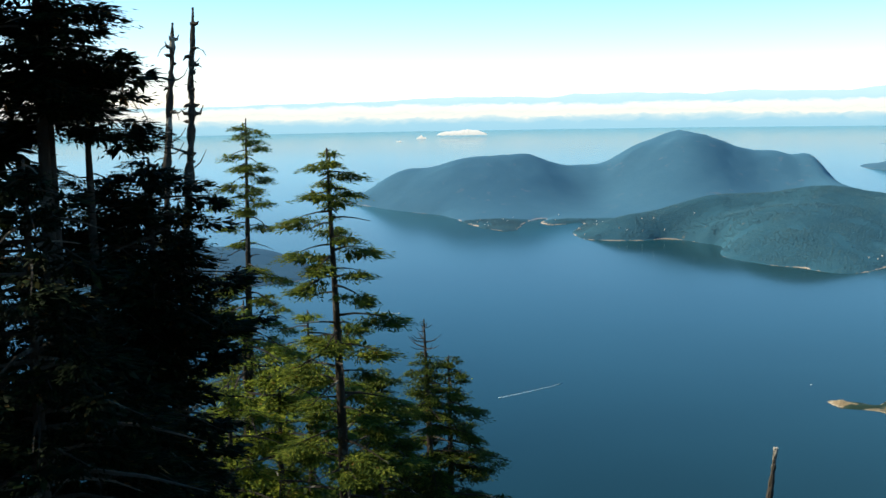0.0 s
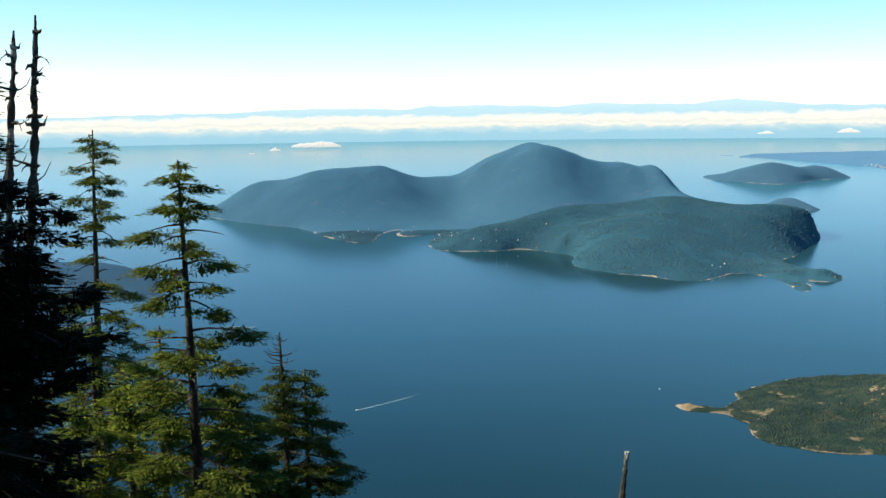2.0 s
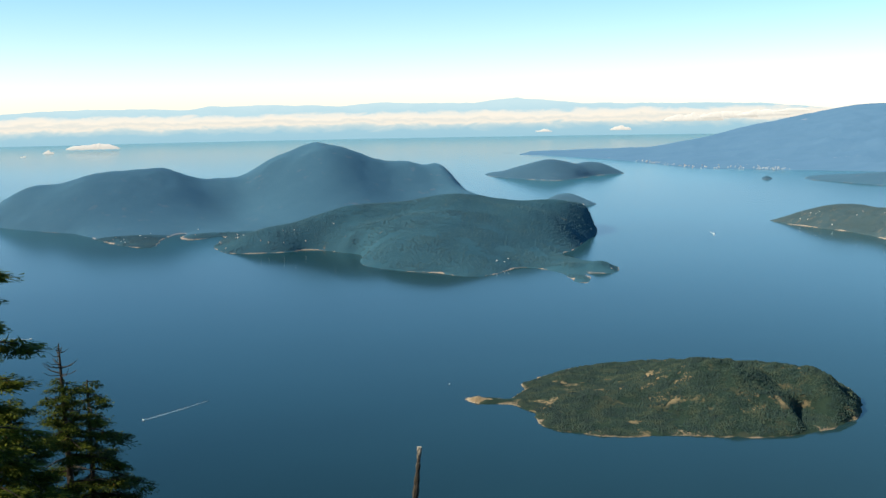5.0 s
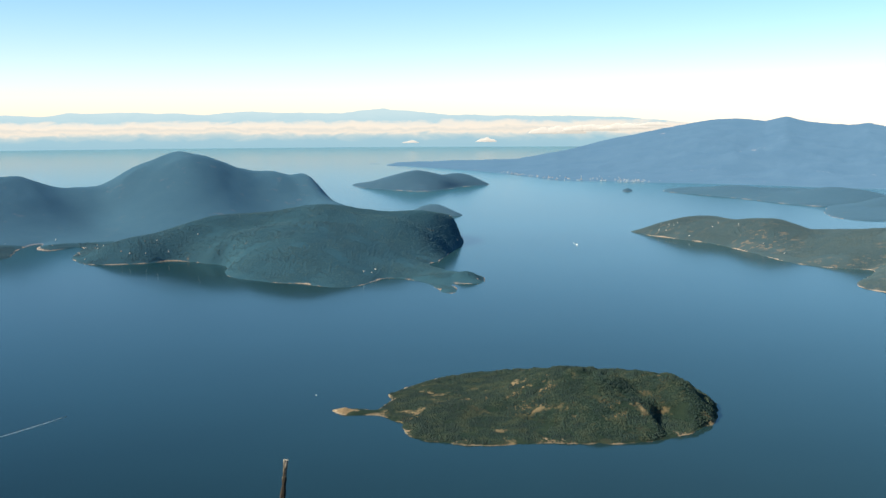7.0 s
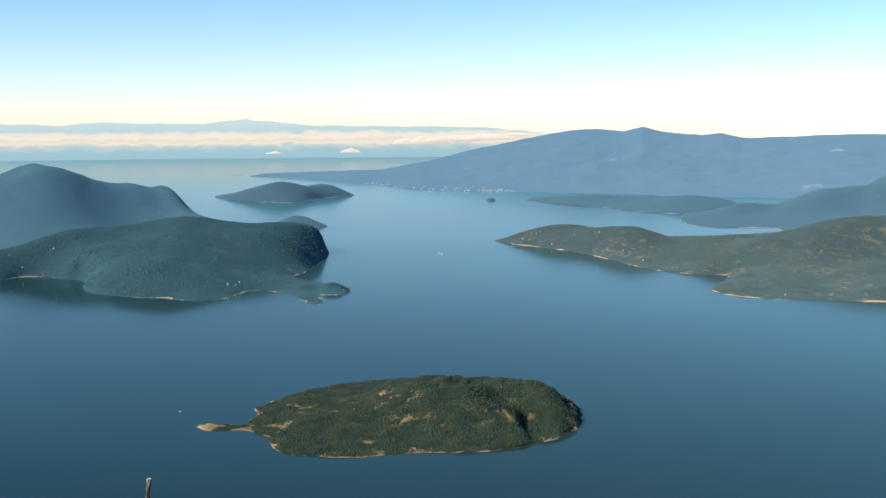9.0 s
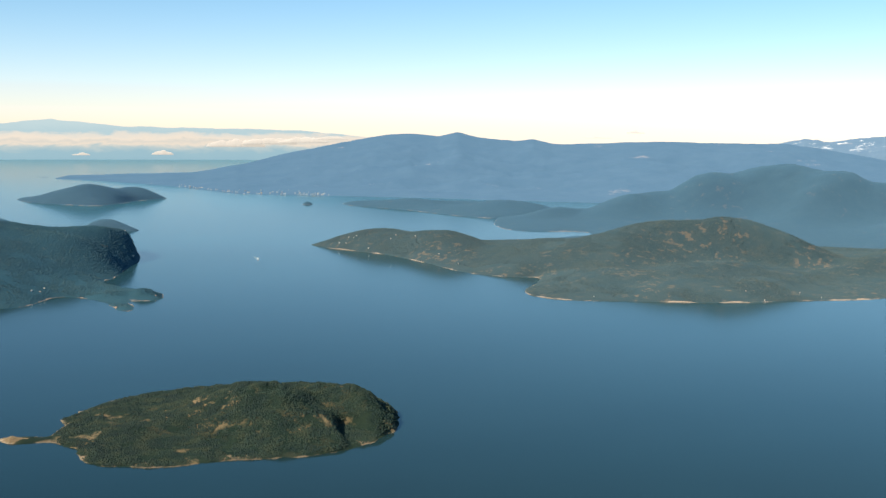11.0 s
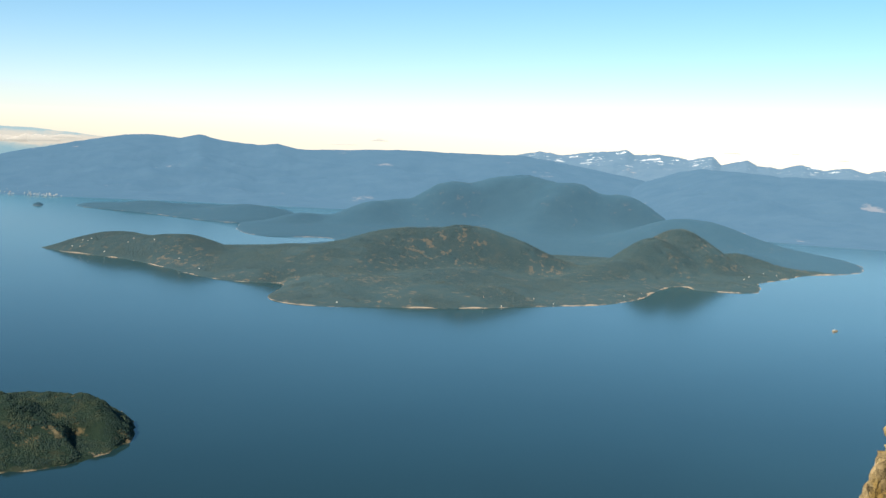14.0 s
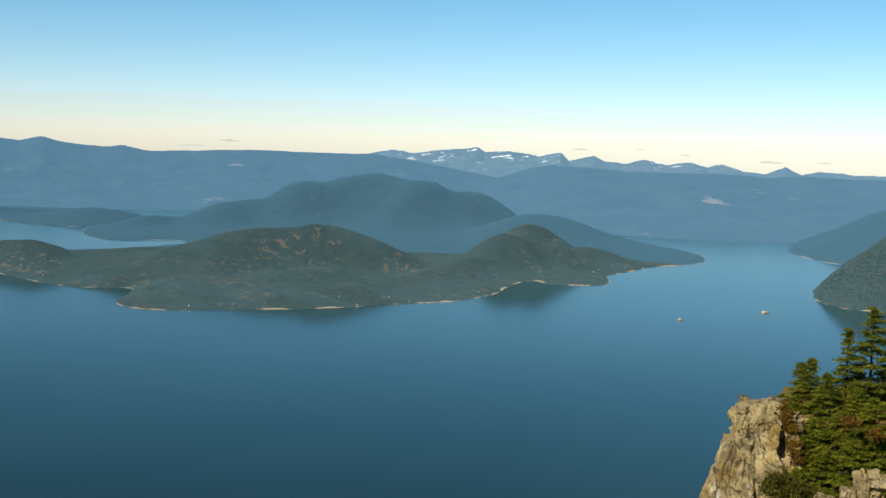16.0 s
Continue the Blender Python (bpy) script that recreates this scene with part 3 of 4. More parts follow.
for az, el, wide, tall in [(47.1, -0.44, 100, 12), (48.9, -0.18, 60, 18), (65.9, -0.1, 56, 12), (68.8, -0.02, 30, 8), (70.9, -0.24, 40, 10), (74.9, -0.46, 74, 20), (77.3, -0.42, 48, 12)]:
    cloud(az, el, 3900, wide, tall * 0.5, int(az * 7), "small grey-white wisp of cloud above the peaks", WISP)


# ---- houses along the shores ----
HOUSE = Nodes("pale_walls", 0.8, 0.2)
HOUSE.colour(HOUSE.ramp(HOUSE.co.outputs["Random Per Island"], [(0.0, (0.46, 0.42, 0.37)), (0.5, (0.66, 0.64, 0.60)), (1.0, (0.40, 0.28, 0.22))]))


def houses(name, spots, size, label, seed):
    """Far-off little gabled houses, joined."""
    r = np.random.RandomState(seed)
    verts, faces = [], []
    for x, y, z in spots:
        w, l, h, a = size * r.uniform(0.5, 0.9), size * r.uniform(0.8, 1.5), size * r.uniform(0.4, 0.7), r.uniform(0, 3.1)
        c, q = math.cos(a), math.sin(a)
        o = len(verts)
        for px, py, pz in ((-w, -l, -1), (w, -l, -1), (w, l, -1), (-w, l, -1), (-w, -l, h), (w, -l, h), (w, l, h), (-w, l, h), (0, -l, h * 1.7), (0, l, h * 1.7)):
            verts.append((x + px * c - py * q, y + px * q + py * c, z + pz))
        faces += [tuple(i + o for i in f) for f in ((0, 1, 5, 8, 4), (2, 3, 7, 9, 6), (1, 2, 6, 5), (3, 0, 4, 7), (4, 8, 9, 7), (8, 5, 6, 9))]
    tagged(mesh_object(name, verts, faces, HOUSE.m), label, "houses", kind="stuff")


def shore_spots(land, count, near, far, seed, ring, low=1.5):
    r = np.random.RandomState(seed)
    lo, hi = land.coast.min(0), land.coast.max(0)
    x, y = r.uniform(lo[0], hi[0], 40000), r.uniform(lo[1], hi[1], 40000)
    z, d = land.heights(x, y)
    dist = np.hypot(x, y)
    ok = (d > near) & (d < far) & (dist > ring[0]) & (dist < ring[1]) & (fbm(x, y, 60, 3) > 0.08)
    return list(zip(x[ok], y[ok], z[ok] + 0.3))[:count]


houses("shore_houses", shore_spots(west_isle, 40, 1, 26, 3, (600, 1180)), 0.42, "scattered pale houses along the wooded shore", 4)
houses("bay_houses", shore_spots(north_isle, 25, 1, 30, 5, (600, 1180)), 0.34, "scattered pale cabins among the trees", 6)
rt = np.random.RandomState(9)
houses("town_houses", [(r * math.sin(radians(a)), r * math.cos(radians(a)), 1.5 + (r - f) * 0.02) for a, r, f in
                       ((a, np.interp(a, [20, 22.1, 26.5, 29.6, 33.4, 37], [2520, 2480, 2190, 1930, 1880, 1930]) + q, np.interp(a, [20, 22.1, 26.5, 29.6, 33.4, 37], [2520, 2480, 2190, 1930, 1880, 1930]))
                        for a, q in zip(np.concatenate([rt.normal(28.0, 0.9, 60), rt.normal(33.5, 0.5, 50), rt.normal(31.0, 0.8, 20), rt.uniform(26, 36, 20)]), np.abs(rt.normal(0, 45, 150)) + 4))], 0.6, "pale houses of a small town by the water", 7)

# ---- the hillside below the camera ----
DOWN = toward(30.0)


def hill_height(x, y):
    p = x * DOWN.x + y * DOWN.y
    q = -x * DOWN.y + y * DOWN.x
    ahead = np.maximum(p - 1.5, 0)
    z = 109.3 - 0.66 * ahead - 0.1 * np.maximum(p, 0) ** 2 / (np.abs(p) + 12) + 0.45 * np.maximum(-p - 3, 0)
    return z - 0.00012 * q * q


def build_hill():
    gx, gy = np.meshgrid(np.arange(-260, 300, 4.0), np.arange(-260, 300, 4.0), indexing="ij")
    z = hill_height(gx, gy)
    r = np.hypot(gx, gy)
    z = z + fbm(gx, gy, 30, 5) * np.clip(r / 20, 0, 1) * 2.0
    n = gx.shape[1]
    i, j = np.meshgrid(np.arange(gx.shape[0] - 1), np.arange(n - 1), indexing="ij")
    a = (i * n + j).ravel()
    quads = np.stack([a, a + n, a + n + 1, a + 1], 1)
    quads = quads[(z.ravel()[quads] > -3).any(1)]
    used, index = np.unique(quads, return_inverse=True)
    verts = np.stack([gx.ravel(), gy.ravel(), z.ravel()], 1)[used]
    ob = mesh_object("ground", verts, index.reshape(-1, 4), SOIL, True)
    tagged(ob, "steep mountainside of rock, moss and soil", "hillside", kind="structure")


SOIL = land_material("hillside_soil", (0.05, 0.045, 0.025), (0.10, 0.085, 0.045), (0.17, 0.14, 0.09), (0.3, 0.27, 0.22), 0.8)
build_hill()


# ---- conifers ----
def tube(points, radii, sides=6):
    """Vertices and faces of a tapered tube along points."""
    pts, verts, faces = [Vector(p) for p in points], [], []
    for i, (p, r) in enumerate(zip(pts, radii)):
        along = (pts[min(i + 1, len(pts) - 1)] - pts[max(i - 1, 0)]).normalized()
        u = along.orthogonal().normalized()
        w = along.cross(u)
        for k in range(sides):
            a = 2 * math.pi * k / sides
            verts.append(p + (u * math.cos(a) + w * math.sin(a)) * r)
    for i in range(len(pts) - 1):
        for k in range(sides):
            a, b = i * sides + k, i * sides + (k + 1) % sides
            faces.append((a, b, b + sides, a + sides))
    faces.append(tuple(range(sides))[::-1])
    faces.append(tuple(range((len(pts) - 1) * sides, len(pts) * sides)))
    return verts, faces


def joined(tubes):
    verts, faces = [], []
    for v, f in tubes:
        o = len(verts)
        verts += v
        faces += [tuple(i + o for i in q) for q in f]
    return verts, faces


def conifer(az, dist, top, spread, label, seed, base=None, crown_from=0.15, limbs=90, droop=0.35, needles=None, leaf=0.072, leaflets=120, pad=0.21, pads=9.0, bare_tip=0.0, girth=0.016,
            profile=0.75, gaps=0.0, lean=0.0, width=0.32, dead=0.1, depth=0.0, slim=0.13, flat=0.22, bare_limb=0.22, heart=10):
    """A fir or hemlock whose tip stands at the bearing az, at the level top: trunk, limbs, crown of needle pads on the limbs."""
    r = np.random.RandomState(seed)
    x, y = dist * math.sin(radians(az)), dist * math.cos(radians(az))
    z0 = float(hill_height(np.array(x), np.array(y))) - 0.5 if base is None else base
    h = top - z0
    crown_from = 1 - depth / h if depth else crown_from
    tree = empty("conifer_tree", x, y, z0, label, "tree", "conifers on the mountainside")
    bend = r.uniform(-1, 1, (2, 2)) * 0.012 * h
    side = Vector((math.cos(radians(az)), -math.sin(radians(az)), 0))

    def axis(u):
        w = np.array([u * (1 - u), math.sin(u * 6.0) * 0.25 * (1 - u)])
        return Vector((float(bend[0] @ w), float(bend[1] @ w), u * h)) + side * lean * (u - 1) * h

    us = np.linspace(0, 1, 14)
    v, f = tube([axis(u) for u in us], [girth * h * ((1 - u) ** 0.85) + 0.012 + (0.03 * h * 0.2 if u == 0 else 0) for u in us], 8)
    mesh_object("trunk", v, f, BARK, True, tree)
    tubes, bare, cushions = [], [], []
    live_top = 1 - bare_tip
    for i in range(limbs):
        u = crown_from + (live_top - crown_from) * (i + r.uniform(0, 1)) / limbs
        if gaps and value_noise(np.array(u * 9.0 + seed), np.array(0.5)) < gaps:
            continue
        turn = i * 2.4 + r.uniform(-0.5, 0.5)
        out = Vector((math.cos(turn), math.sin(turn), 0))
        across = Vector((-out.y, out.x, 0))
        reach = (live_top - u) / (live_top - crown_from)
        length = spread * (reach**profile) * r.uniform(0.5, 1.15) + 0.10 * spread
        start, rise, fall = axis(u), r.uniform(-0.05, 0.25) * length, droop * length * r.uniform(0.6, 1.4)
        sway = r.uniform(-0.15, 0.15) * length

        def limb(s):
            return start + out * (length * s) + across * (sway * s * s) + Vector((0, 0, rise * s - fall * s * s + 0.12 * length * max(0, s - 0.75)))

        thick = 0.010 * length + 0.008
        alive = r.rand() > dead
        (tubes if alive else bare).append(tube([limb(s) for s in (0, 0.3, 0.6, 0.95)], [thick * 1.6, thick, thick * 0.7, 0.004], 4))
        if not alive and length > 0.4:
            continue
        for k in range(max(2, int(round(pads * length / (pad / 0.19))))):
            sk = r.uniform(bare_limb, 1.0) ** 0.7
            lat = r.uniform(-1, 1) * width * length * (1.1 - 0.7 * sk)
            c = limb(sk) + across * lat - Vector((0, 0, abs(lat) * 0.25 + r.uniform(0, 0.06)))
            cushions.append((*c, *(out + across * (0.7 * np.sign(lat))), min(pad * r.uniform(0.6, 1.25), 0.10 + 0.35 * length)))
    for k in range(6):
        cushions.append((*axis(live_top - 0.02 - 0.015 * k), r.uniform(-1, 1), r.uniform(-1, 1), 0.0, pad * (0.3 + 0.06 * k)))
    for i in range(int(limbs * bare_tip * 6)):
        u = live_top + bare_tip * r.uniform(0, 0.9)
        turn, n = r.uniform(0, 6.28), spread * 0.22 * (1 - (u - live_top) / (bare_tip + 1e-6)) + 0.05
        p = axis(u)
        bare.append(tube([p, p + Vector((math.cos(turn) * n * 0.6, math.sin(turn) * n * 0.6, n * 0.1)), p + Vector((math.cos(turn) * n, math.sin(turn) * n, n * r.uniform(0.25, 0.6)))], [0.012, 0.008, 0.003], 4))
    if tubes:
        tagged(mesh_object("branchwork", *joined(tubes), BARK, False, tree), kind="stuff")
    if bare:
        tagged(mesh_object("deadwood", *joined(bare), DEAD_WOOD, False, tree), "bare grey dead twigs", kind="stuff")
    # each pad: a few broad sprays at its heart, slim leaflets over a flat dome, pointing outwards and drooping at the rim
    a = np.array(cushions)
    each = leaflets + heart
    m = len(a) * each
    c, rad = np.repeat(a[:, :3], each, 0), np.repeat(a[:, 6:7], each, 0)
    o = np.repeat(a[:, 3:6], each, 0)
    inner = (np.arange(m) % each < heart)[:, None]
    o /= np.linalg.norm(o, axis=1, keepdims=True) + 1e-6
    v = r.normal(0, 1, (m, 3))
    v /= np.linalg.norm(v, axis=1, keepdims=True)
    shell = v * np.where(inner, 0.4, 1.0) * r.uniform(0.3, 1.0, (m, 1)) * rad * (1, 1, flat)
    shell[:, 2] -= (shell[:, :2] ** 2).sum(1) / rad[:, 0] * 0.35
    c = c + shell + o * (shell * o).sum(1, keepdims=True) * 0.45
    d = v * (0.9, 0.9, 0.2) + o * 0.8 + r.normal(0, 0.22, (m, 3))
    d[:, 2] -= 0.22
    d /= np.linalg.norm(d, axis=1, keepdims=True)
    size = np.where(inner, rad * 0.5, leaf) * r.uniform(0.6, 1.35, (m, 1))
    slim = np.where(inner, 0.28, slim)
    up = np.stack([r.normal(0, 0.35, m), r.normal(0, 0.35, m), np.ones(m)], 1)
    w = np.cross(d, up)
    w /= np.linalg.norm(w, axis=1, keepdims=True)
    n = np.cross(w, d)
    quad = np.stack([c, c + d * size * 0.45 + w * size * slim - n * size * 0.03, c + d * size, c + d * size * 0.45 - w * size * slim - n * size * 0.03], 1).reshape(-1, 3)
    tagged(mesh_object("crown", quad, np.arange(m * 4).reshape(-1, 4), needles or NEEDLES, False, tree), kind="stuff")
    return tree


def level(el, dist):
    return EYE[2] + dist * math.tan(radians(el))


def snag(az, dist, el, tall, thick, label, seed, lean=0.0, stubs=110, taper=0.36, group="dead snags"):
    """A dead standing trunk with knobs, broken branch stubs and a few long crooked twigs."""
    r = random.Random(seed)
    x, y, top = dist * math.sin(radians(az)), dist * math.cos(radians(az)), level(el, dist)
    ob = empty("dead_tree", x, y, top - tall, label, "dead tree", group)
    side = Vector((math.cos(radians(az)), -math.sin(radians(az)), 0))
    steps = 90
    us = [i / steps for i in range(steps + 1)]
    path = [side * (lean * (u - 1) * tall + 0.05 * thick * (math.sin(u * 7 + seed) + 0.7 * math.sin(u * 23 + seed) + 0.4 * math.sin(u * 61))) + Vector((0, 0, u * tall)) for u in us]
    v, f = tube(path, [thick * (0.5 - taper * u) * r.uniform(0.68, 1.3) * (1 if u < 0.94 or taper < 0.2 else 0.8 if u < 0.985 else 0.45) for u in us], 8)
    v = [p + Vector((r.uniform(-1, 1), r.uniform(-1, 1), 0)) * thick * 0.045 for p in v]
    mesh_object("trunk", v, f, DEAD_WOOD, False, ob)
    for k in range(stubs):
        u = r.uniform(0.35, 0.985)
        p, turn = path[int(u * steps)], r.uniform(0, 6.28)
        o = Vector((math.cos(turn), math.sin(turn), 0))
        if k % 3:
            n, tip = thick * r.uniform(0.2, 0.62) * (1.5 - u) * 1.6, r.uniform(-0.5, 0.7)
            q = tube([p, p + o * n * 0.7, p + o * n + Vector((0, 0, tip * n))], [thick * 0.15, thick * 0.09, thick * 0.03], 5)
        else:
            n, turn2, dip = r.uniform(0.3, 0.8) * min(1.0, thick / 0.25) * (1 if u < 0.9 else 0.5), r.uniform(-0.8, 0.8), r.choice((-0.55, -0.25, 0.5, 0.9))
            o2 = Vector((math.cos(turn + turn2), math.sin(turn + turn2), 0))
            knee = p + o * n * 0.4 + Vector((0, 0, r.uniform(-0.05, 0.2) * n))
            q = tube([p, knee, knee + o2 * n * 0.35 + Vector((0, 0, dip * n * 0.35)), knee + o2 * n * 0.6 + Vector((0, 0, dip * n))], [thick * 0.08, thick * 0.045, thick * 0.03, 0.005], 5)
        mesh_object("branch_stub", *q, DEAD_WOOD, False, ob)
    return ob


DARK = "hemlock on the slope, shade painted into its needles, some unseen"
# for trees added out of view, only to keep the sun off the left ones
UNSEEN_SHADE = dict(limbs=70, leaf=0.3, leaflets=9, pad=0.45, pads=6, flat=0.5)
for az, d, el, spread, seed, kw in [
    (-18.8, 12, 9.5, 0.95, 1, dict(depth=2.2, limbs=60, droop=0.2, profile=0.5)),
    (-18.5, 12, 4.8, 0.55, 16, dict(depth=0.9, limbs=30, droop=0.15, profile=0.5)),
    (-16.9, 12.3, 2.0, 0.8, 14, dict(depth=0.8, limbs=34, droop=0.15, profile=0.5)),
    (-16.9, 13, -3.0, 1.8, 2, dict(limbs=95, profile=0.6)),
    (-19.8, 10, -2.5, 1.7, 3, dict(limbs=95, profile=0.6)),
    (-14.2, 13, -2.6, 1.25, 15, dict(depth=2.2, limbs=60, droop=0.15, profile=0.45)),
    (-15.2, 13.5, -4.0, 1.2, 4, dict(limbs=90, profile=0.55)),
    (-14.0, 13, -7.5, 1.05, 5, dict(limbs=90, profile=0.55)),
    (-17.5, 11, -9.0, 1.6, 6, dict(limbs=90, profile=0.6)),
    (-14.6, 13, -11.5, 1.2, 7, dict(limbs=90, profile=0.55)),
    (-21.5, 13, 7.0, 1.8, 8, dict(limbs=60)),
    (-26.0, 13, 20.0, 2.4, 9, UNSEEN_SHADE),
    (-34.0, 14, 26.0, 2.6, 10, UNSEEN_SHADE),
    (-46.0, 15, 27.0, 2.6, 31, UNSEEN_SHADE),
    (-58.0, 14, 28.0, 2.6, 32, UNSEEN_SHADE),
    (-70.0, 13, 26.0, 2.6, 33, UNSEEN_SHADE),
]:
    conifer(az, d, level(el, d), spread, DARK, seed, needles=NEEDLES_FULL_SHADE, **{**dict(leaf=0.075, leaflets=66, pads=7.0, pad=0.24, slim=0.14, flat=0.36, heart=22), **kw})
conifer(-9.55, 24, level(-0.84, 24), 1.95, "slender half-bare hemlock with a ragged crown", 41, crown_from=0.1, limbs=112, gaps=0.10, lean=0.02, profile=0.72, droop=0.42, leaflets=120, girth=0.0115, pads=11.0)
conifer(-5.72, 16, level(-2.34, 16), 1.1, "slim fir with tiered branches and a bare lower trunk", 44, crown_from=0.25, limbs=88, gaps=0.27, lean=-0.02, profile=0.42, droop=0.25, girth=0.0125, dead=0.2, leaflets=130, pad=0.22, pads=11.0, bare_limb=0.34)
YOUNG = "bushy young hemlock, sunlight painted into its yellow-green sprays"
for az, d, el, spread, seed in [(-10.0, 19, -9.6, 2.0, 43), (-6.9, 20.5, -10.2, 1.9, 42), (-8.4, 18.3, -12.8, 1.9, 48), (-10.9, 17, -13.5, 1.5, 49)]:
    conifer(az, d, level(el, d), spread, YOUNG, seed, limbs=50, width=0.45, needles=NEEDLES_SUNNY, profile=0.4, droop=0.3, pad=0.26, pads=12.0)
conifer(-1.15, 22, level(-10.8, 22), 1.75, "dense fir with a bare dead leader", 45, needles=NEEDLES_HALF_SHADE, depth=5.2, limbs=70, bare_tip=0.06, profile=0.8, lean=-0.02, pads=9.0, droop=0.3, gaps=0.12)
conifer(0.05, 22.6, level(-12.6, 22.6), 1.7, "dense fir beside its taller twin, needles darkened as half shaded", 46, needles=NEEDLES_HALF_SHADE, depth=4.5, limbs=56, profile=0.8, pads=9.0, droop=0.3, gaps=0.15)
conifer(-3.45, 21, level(-13.2, 21), 1.15, "small fir between taller trees, needles darkened as half shaded", 47, needles=NEEDLES_HALF_SHADE, depth=4.0, limbs=80, profile=0.6, pads=11.0)
snag(-12.75, 20, 3.7, 12, 0.29, "grey dead trunk with broken branches", 5, lean=0.075)
snag(-11.8, 20, 4.4, 12, 0.33, "grey dead trunk with broken branches", 8, lean=0.07)
snag(16.1, 18, -16.68, 7, 0.115, "pale broken dead trunk with short stubs", 3, lean=0.1, stubs=20, taper=0.14)


# ---- rock spur ----
def boulder(name, az, dist, z_top, size, seed, parent, rough=0.16, cuts=7, turn=0.0, taper=0.25):
    """A jointed block of rock: a cut cube, worn and split by noise."""
    bm = bmesh.new()
    bmesh.ops.create_cube(bm, size=1)
    bmesh.ops.subdivide_edges(bm, edges=bm.edges[:], cuts=cuts, use_grid_fill=True)
    sx, sy, sz = size
    o = Vector((seed * 3.1, seed * 1.7, seed * 0.9))
    for v in bm.verts:
        c = v.co.copy()
        c = c.lerp(c.normalized() * 0.62, 0.2)
        k = 1 + taper * (0.5 - c.z)
        p = Vector((c.x * sx * k, c.y * sy * k, (c.z - 0.5) * sz))
        q = p + o
        push = noise.noise(q * 0.5) * 0.9 + noise.noise(q * 1.3) * 0.5 + noise.noise(q * 3.1) * 0.28 + noise.noise(q * 6.5) * 0.14
        tall = Vector((q.x * 0.9, q.y * 0.9, q.z * 0.22))
        push += min(0.0, abs(noise.noise(tall)) - 0.07) * 7 + min(0.0, abs(noise.noise(q * 0.8 + Vector((4, 4, 4)))) - 0.05) * 5
        push += (noise.cell(q * 0.9) - 0.5) * 0.55 + (noise.cell(q * 2.1) - 0.5) * 0.22
        v.co = p + Vector((c.x, c.y, c.z * 0.5)).normalized() * push * rough * min(sx, 1.8)
    bmesh.ops.triangulate(bm, faces=bm.faces[:])
    ob = part(name, bm, ROCK, parent)
    ob.matrix_local = pose(dist * math.sin(radians(az)), dist * math.cos(radians(az)), z_top, 0, 0, -az + turn)
    return ob


def build_cliff():
    cliff = empty("rock_cliff", 0, 0, 0, "sunlit tan rock cliff with dark cracks", "cliff")
    for az, d, el, size, seed, rough, taper in [
        (74.65, 46, -12.2, (1.6, 3.0, 9), 1, 0.30, 2.2), (76.35, 46.4, -12.3, (1.5, 3.0, 9), 2, 0.34, 1.6), (74.85, 46.2, -11.55, (1.5, 1.8, 1.2), 3, 0.14, 0.3),
        (75.8, 46.8, -11.5, (0.7, 1.2, 1.2), 4, 0.16, 0.2), (73.9, 45.2, -13.9, (0.9, 1.6, 6.0), 5, 0.22, 1.6), (78.3, 42.0, -15.7, (0.8, 1.1, 1.4), 6, 0.42, 0.2), (79.25, 42.2, -15.2, (0.7, 1.0, 1.3), 7, 0.42, 0.2),
        (77.5, 42.3, -16.1, (0.9, 1.2, 1.8), 8, 0.4, 0.3), (80.2, 42.5, -14.55, (1.1, 1.3, 2.0), 9, 0.4, 0.2)]:
        boulder("block", az, d, level(el, d), size, seed, cliff, rough, cuts=44 if size[2] > 4 else 16, taper=taper, turn=seed * 7 % 13 - 6)


def spur_height(x, y):
    d, az = np.hypot(x, y), np.degrees(np.arctan2(x, y))
    z = 100.3 - np.maximum(47 - d, 0) * 0.9 - np.maximum(d - 56, 0) * 0.8 + np.clip(az - 77, 0, 30) * 0.10
    return z - np.maximum(75.8 - az, 0) * 4.0


def build_spur():
    d, az = np.meshgrid(np.arange(36, 75, 1.0), np.arange(74.5, 112, 0.8), indexing="ij")
    x, y = d * np.sin(np.radians(az)), d * np.cos(np.radians(az))
    z = spur_height(x, y) + 0.35 * fbm(x, y, 4, 5)
    z[0], z[-1] = z[0] - 20, z[-1] - 40
    n = d.shape[1]
    i, j = np.meshgrid(np.arange(d.shape[0] - 1), np.arange(n - 1), indexing="ij")
    a = (i * n + j).ravel()
    ob = mesh_object("spur_ground", np.stack([x.ravel(), y.ravel(), z.ravel()], 1), np.stack([a, a + 1, a + n + 1, a + n], 1), HEATH, True)
    tagged(ob, "rocky spur with rust-brown heath", "hillside", kind="structure")


HEATH = land_material("heath", (0.07, 0.065, 0.02), (0.20, 0.10, 0.03), (0.30, 0.15, 0.05), (0.3, 0.27, 0.22), 1.5)
build_cliff()
build_spur()
SUNLIT = "short mountain hemlock on the rock spur, sunlight painted into its needles"
